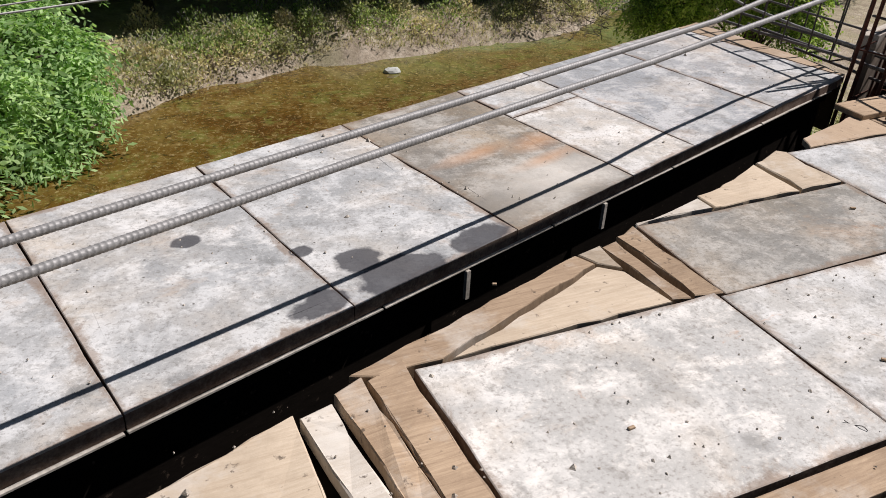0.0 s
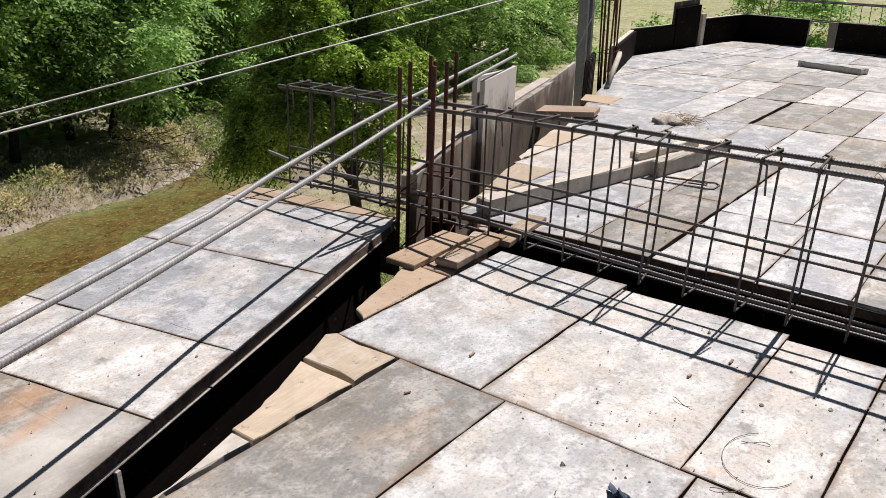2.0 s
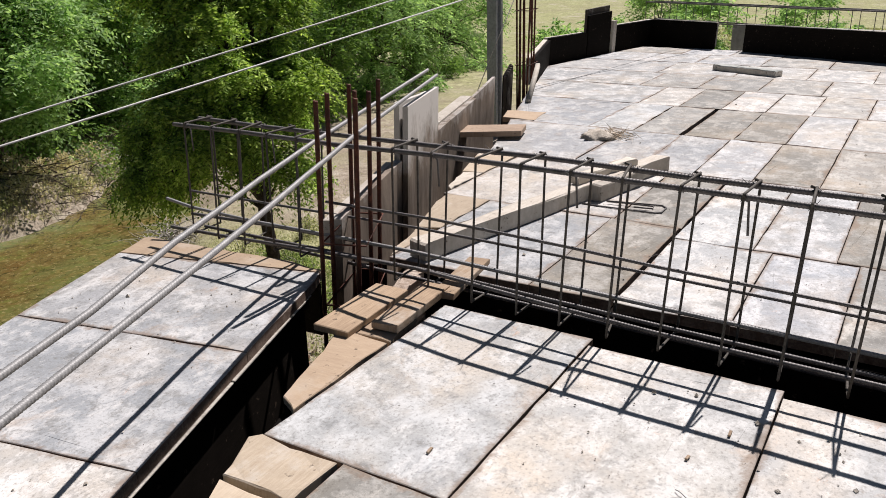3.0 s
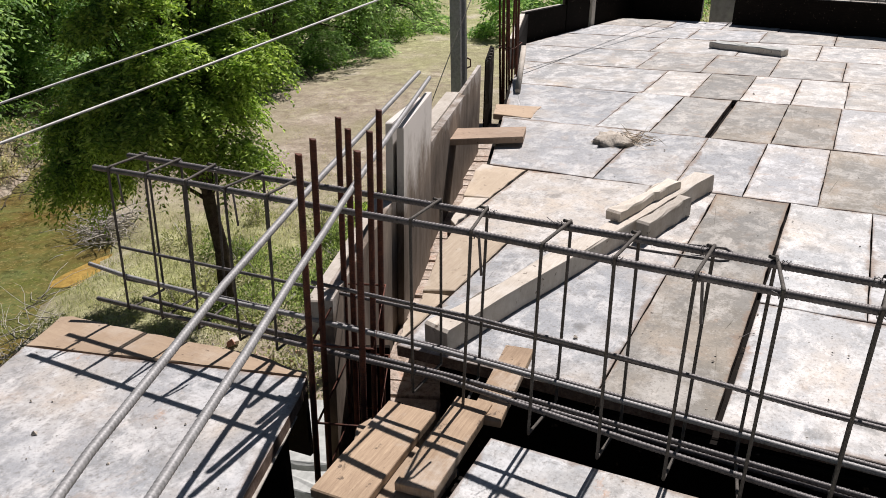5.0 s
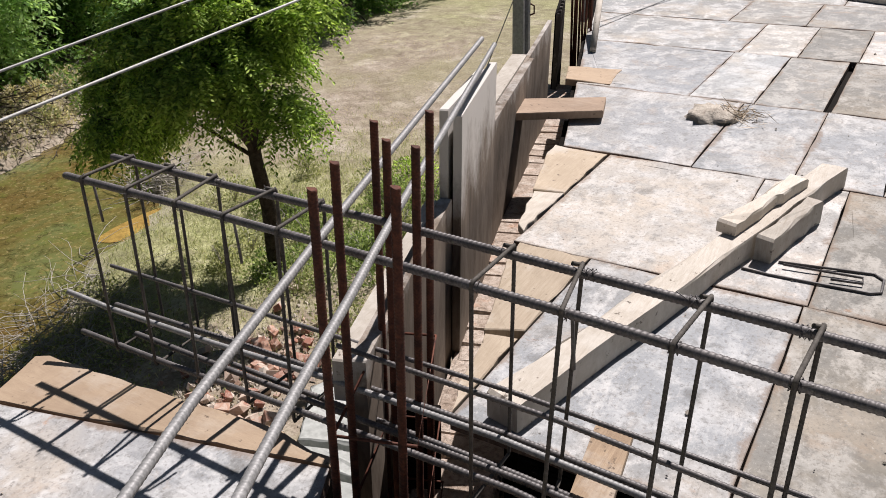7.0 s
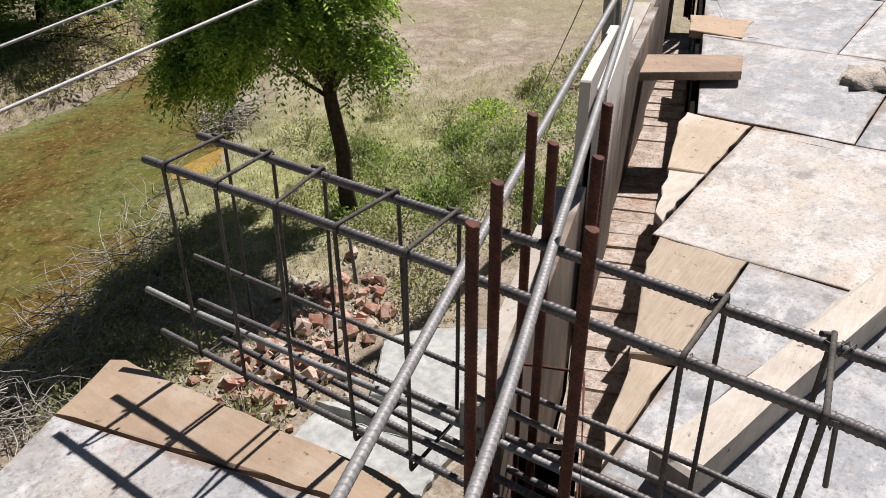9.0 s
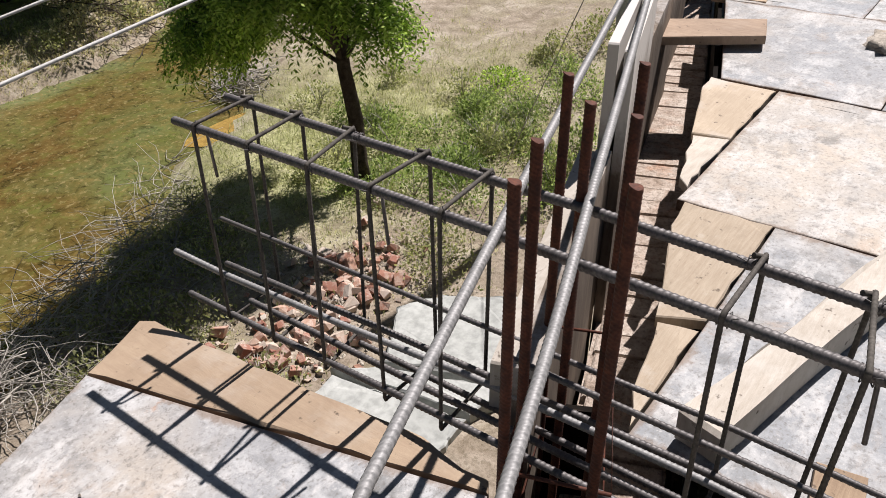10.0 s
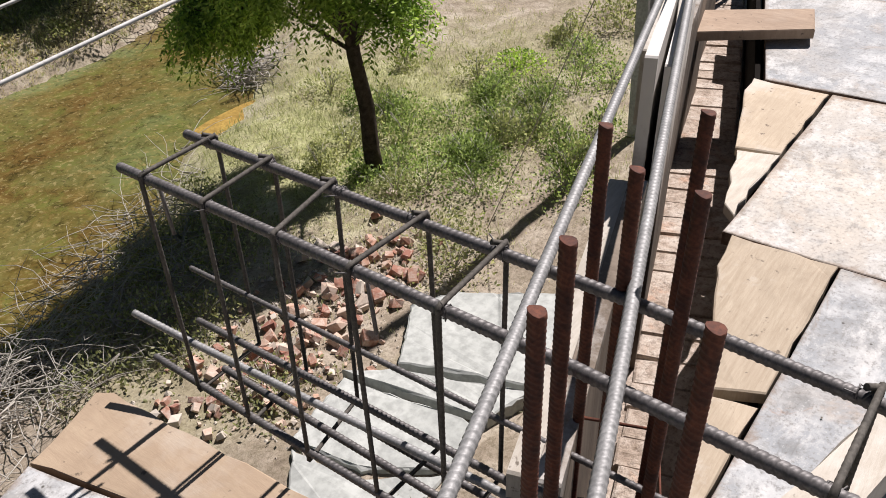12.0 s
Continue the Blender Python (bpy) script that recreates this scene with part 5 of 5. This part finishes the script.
# far bank: scrub and trees in an uneven belt
SCRUB = [(-0.4, 19.4, 3.6, 1.9), (2.2, 19.9, 3.8, 1.9), (4.6, 20.3, 3.6, 1.8), (7.2, 20.1, 3.8, 1.9), (9.8, 20.4, 3.8, 1.9), (12.6, 20.6, 3.6, 1.9), (24.5, 19.5, 4.6, 2.6), (28.5, 20.5, 5.0, 2.8), (32.5, 21.0, 5.0, 2.8), (37.0, 22.0, 5.0, 3.0), (22.0, 22.5, 4.5, 2.6), (-4.0, 15.6, 3.4, 2.6), (-2.2, 13.0, 2.6, 1.9), (-0.9, 14.6, 2.0, 1.3), (-7.0, 17.5, 4.5, 3.0), (-2.0, 20.0, 5.0, 2.8), (1.6, 21.2, 4.6, 2.4), (5.0, 21.5, 5.0, 2.6), (8.5, 21.2, 4.8, 2.6), (12.0, 21.8, 5.0, 2.6), (15.5, 22.8, 5.0, 2.8), (18.5, 23.0, 4.5, 2.4), (20.0, 25.5, 5.5, 3.4), (11.0, 26.5, 6.5, 3.6), (4.0, 27.0, 6.5, 3.6), (-3.0, 26.0, 6.5, 3.6), (17.0, 28.5, 6.5, 3.8), (24.0, 28.5, 6.0, 3.8), (29.0, 30.5, 6.0, 4.0), (35.0, 31.5, 6.0, 4.0), (42.0, 33.0, 6.5, 4.5), (50.0, 36.0, 7.0, 5.0), (60, 40, 7.0, 5.5), (46.0, 28.5, 4.0, 3.0), (24.0, 36.0, 8.0, 4.5), (36.0, 40.0, 8.0, 5.0)]
for i, (x, y, h, r) in enumerate(SCRUB):
    far = y > 25
    front = 19 < y < 22 and -2.5 < x < 14
    near_bright = x < 0 or (x < 20 and i % 3 == 0)
    # trees behind always get dark leaves, standing in for shade beneath the front canopy
    tree("scrub_tree", x, y, h * (0.6 if front else 0.30), h + (1.0 if front else 0), r * (1.2 if front else 1), 2600 if front else 2000 if not far else 1500, 0.17 if not far else 0.26, LEAF_SCRUB if not far and (near_bright or i % 2) else LEAF_DARK, 100 + i, "dense feathery green scrub tree on the far bank", 0.75 if not far else 1.0, 7, 0.5, (random.uniform(-0.3, 0.3), random.uniform(-0.4, 0.1)), 0.13, 0.15 if front else 0.75, "scrub tree", 30, 0.15)
MEADOW = [(36, 14, 2.2, 2.0), (44, 11, 2.5, 2.4), (40, 4, 1.6, 1.8), (52, 7, 2.6, 2.6), (58, 17, 3.0, 2.8), (30, -1, 1.4, 1.5)]
for i, (x, y, h, r) in enumerate(MEADOW):
    tree("meadow_bush", x, y, h * 0.25, h, r, 700, 0.26, LEAF_SCRUB, 200 + i, "rounded dark green bush in the meadow", 0.8, 6, 0.4, (0, 0), 0.08, 0.8, "bush", 16, 0.15)

# weeds and grass
rng = np.random.default_rng(77)


def weed(x, y, r, h, n, mat, seed, label, leaf=0.06):
    g = np.random.default_rng(seed)
    t = thing("weed_bush", label, "weed", "weeds on the bank", at=(x, y, on_ground(x, y)))
    p = g.normal(size=(n, 3)) * np.array([r * 0.5, r * 0.5, 0])
    p[:, 2] = h * g.uniform(0.05, 1.0, n) * np.exp(-(p[:, 0] ** 2 + p[:, 1] ** 2) / (r * r))
    ax = unit(p + g.normal(scale=0.5, size=p.shape) + np.array([0, 0, 0.5]))
    quads("foliage", leaf_quads(g, p, ax, leaf, leaf * 0.5), mat, t)
    bm = bmesh.new()
    rr = random.Random(seed)
    for k in range(7):
        a = rr.uniform(0, 6.28)
        m = tube_mesh("stem", [(0, 0, -0.03), (0.25 * r * math.cos(a), 0.25 * r * math.sin(a), h * 0.5), (0.55 * r * math.cos(a), 0.55 * r * math.sin(a), h * 0.8)], 0.008, 4, taper=0.003)
        bm.from_mesh(m)
        bpy.data.meshes.remove(m)
    part("stem", bm, TWIG, t)
    return t


random.seed(303)
for i in range(62):
    x, y = random.gauss(11.7, 1.5), random.gauss(8.3, 1.15)
    if x < 9.6:
        continue
    if float(bank_y(NEAR_BANK, x)) - y < 0.6 or y < 5.2 + 0.25 * (x - 8):
        continue
    weed(x, y, random.uniform(0.25, 0.55), random.uniform(0.22, 0.55), 520, LEAF_HERB if i % 3 else LEAF_WEED, 300 + i, "low green weed bush on sandy soil")
weed(14.0, 9.0, 0.5, 0.35, 900, LEAF_TREE, 401, "fresh bright green weed clump on sandy soil")
weed(16.6, 8.4, 0.8, 0.7, 1100, LEAF_WEED, 402, "low green weed bush on sandy soil", 0.08)
for i, (x, y) in enumerate(((6.3, 8.6), (6.8, 9.3), (7.6, 9.9), (5.4, 8.3), (8.3, 10.4), (6.1, 8.0), (7.4, 8.9), (5.9, 8.9), (6.6, 8.2), (7.9, 9.3), (6.25, 6.75), (8.9, 6.6), (9.3, 7.0), (7.0, 9.8))):
    weed(x, y, 0.5, 0.35, 500, LEAF_WEED, 420 + i, "low green weed bush on sandy soil")


for i in range(70):
    x = random.uniform(-3.5, 15.5)
    y = float(bank_y(FAR_BANK, x)) + abs(random.gauss(0.5, 1.1)) + 0.1
    weed(x, y, random.uniform(0.3, 0.8), random.uniform(0.25, 0.7), 380, (LEAF_WEED, LEAF_DRY, LEAF_HERB)[i % 3], 500 + i, ("low grey-green bush on the far bank", "dry straw-coloured bush on the far bank", "low green bush on the far bank")[i % 3], 0.09)


def grass(name, label, n, sampler, h, w, mat, seed):
    g = np.random.default_rng(seed)
    pts = []
    while len(pts) < n:
        x, y = sampler(g)
        dn, df = float(bank_y(NEAR_BANK, x)) - y, y - float(bank_y(FAR_BANK, x))
        if dn > 0.25 or df > -0.05:
            pts.append((x, y, on_ground(x, y)))
    p = np.repeat(np.array(pts), 5, axis=0) + g.normal(scale=(0.05, 0.05, 0), size=(n * 5, 3))
    ax = unit(g.normal(scale=0.4, size=p.shape) + np.array([0, 0, 1.0]))
    hh = h * g.uniform(0.4, 1.2, len(p))
    p[:, 2] += hh * 0.4
    L = leaf_quads(g, p, ax, 1.0, w)
    mid = p[:, None, :]
    d = (L - mid)
    along = (d * ax[:, None, :]).sum(-1, keepdims=True) * ax[:, None, :]
    L = mid + (d - along) + along * hh[:, None, None]
    tagged(quads(name, L, mat), label, "grass", kind="stuff")


grass("grass", "green grass tufts on the sandy bank", 4200, lambda g: (g.normal(11.3, 2.4), g.normal(9.6, 1.9)), 0.13, 0.009, LEAF_WEED, 1)
grass("dry_grass", "dry straw-coloured grass on the sandy bank", 1500, lambda g: (g.uniform(8, 24), g.uniform(5, 16)), 0.06, 0.008, LEAF_DRY, 2)
grass("bank_grass", "dry and green grass fringe on the far bank", 3500, lambda g: (lambda x: (x, float(bank_y(FAR_BANK, x)) + abs(g.normal(0.2, 0.8))))(g.uniform(-5, 22)), 0.13, 0.014, LEAF_DRY, 3)
grass("bank_grass", "green grass fringe on the far bank", 5000, lambda g: (lambda x: (x, float(bank_y(FAR_BANK, x)) + abs(g.normal(1.0, 1.0))))(g.uniform(-5, 22)), 0.13, 0.014, LEAF_WEED, 4)
grass("meadow_grass", "green meadow grass beyond the building", 9000, lambda g: (g.uniform(31, 62), g.uniform(-10, 13)), 0.22, 0.045, LEAF_WEED, 5)

stone = bmesh.new()
bmesh.ops.create_icosphere(stone, subdivisions=2, radius=0.16)
for v in stone.verts:
    v.co = Vector((v.co.x * 1.3, v.co.y * 0.9, v.co.z * 0.6)) * (1 + 0.25 * noise.noise(v.co * 9))
    v.co += Vector((6.7, 15.75, WATER_Z + 0.02))
tagged(part("stone", stone, CONCRETE), "pale stone standing out of the water", "stone")

# crumbs, chips and wire scraps on the decks
rnd = random.Random(91)
bm = bmesh.new()
for k in range(900):
    if rnd.random() < 0.6:
        x, y = rnd.uniform(0.0, 3.5), rnd.uniform(-0.5, 1.0)
    elif rnd.random() < 0.5:
        x, y = lane(rnd.uniform(-0.3, 4.1), rnd.uniform(1.05, 2.0))
    else:
        x, y = rnd.uniform(4.0, 9.0), rnd.uniform(0.2, 2.1)
    s = rnd.uniform(0.0015, 0.0055) * (2.2 if rnd.random() < 0.06 else 1)
    vs = [bm.verts.new((x + s * rnd.uniform(0.5, 1.3) * math.cos(a), y + s * rnd.uniform(0.5, 1.3) * math.sin(a), 0.003)) for a in (0, 1.57, 3.14, 4.71)]
    tip = bm.verts.new((x + rnd.uniform(-0.3, 0.3) * s, y, 0.003 + s * rnd.uniform(0.6, 1.2)))
    for i in range(4):
        bm.faces.new((vs[i], vs[(i + 1) % 4], tip))
tagged(part("crumbs", bm, ROUGH_CONCRETE), "mortar crumbs and chips scattered over the decks", "debris", kind="stuff")
for k in range(9):
    if k < 5:
        x, y = rnd.uniform(0.9, 3.4), rnd.uniform(0.1, 0.95)
    else:
        x, y = rnd.uniform(4.1, 6.9), rnd.uniform(1.0, 2.1)
    a, rr, sweep = rnd.uniform(0, 6.28), rnd.uniform(0.04, 0.12), rnd.uniform(0.4, 0.9)
    tagged(bar("wire_scrap", [(x + rr * math.cos(a + sweep * i / 7), y + rr * math.sin(a + sweep * i / 7), 0.004 + 0.004 * math.sin(i)) for i in range(8)], 0.0011, STEEL, None, 4), "short curved scrap of dark tie wire on the deck", "wire", "wire scraps")
tagged(bar("wire_loop", [(2.80 + 0.13 * math.cos(0.5 + 0.22 * i), 0.29 + 0.10 * math.sin(0.5 + 0.22 * i), 0.004) for i in range(18)], 0.0009, STEEL, None, 4), "thin open loop of tie wire lying on the deck", "wire")
mud = bmesh.new()
ring = [mud.verts.new((10.60 + (0.75 + 0.15 * math.sin(3 * a)) * math.cos(a), 12.32 + (0.52 + 0.1 * math.cos(2 * a)) * math.sin(a), WATER_Z + 0.012)) for a in (0.35 * q for q in range(18))]
mud.faces.new(ring)
tagged(part("mud_pool", mud, MUD), "orange-yellow muddy shallow at the stream's edge", "mud", kind="structure")
for k in range(9):
    x, y = rnd.uniform(1.0, 3.4), rnd.uniform(0.15, 1.5)
    tagged(slab("wood_chip", strip((x, y), (x + rnd.uniform(0.012, 0.03), y + rnd.uniform(-0.012, 0.012)), 0.008), 0.003, 0.008, PLANK, None, 0.001), "small wood chip lying on the deck", "chip", "wood chips")
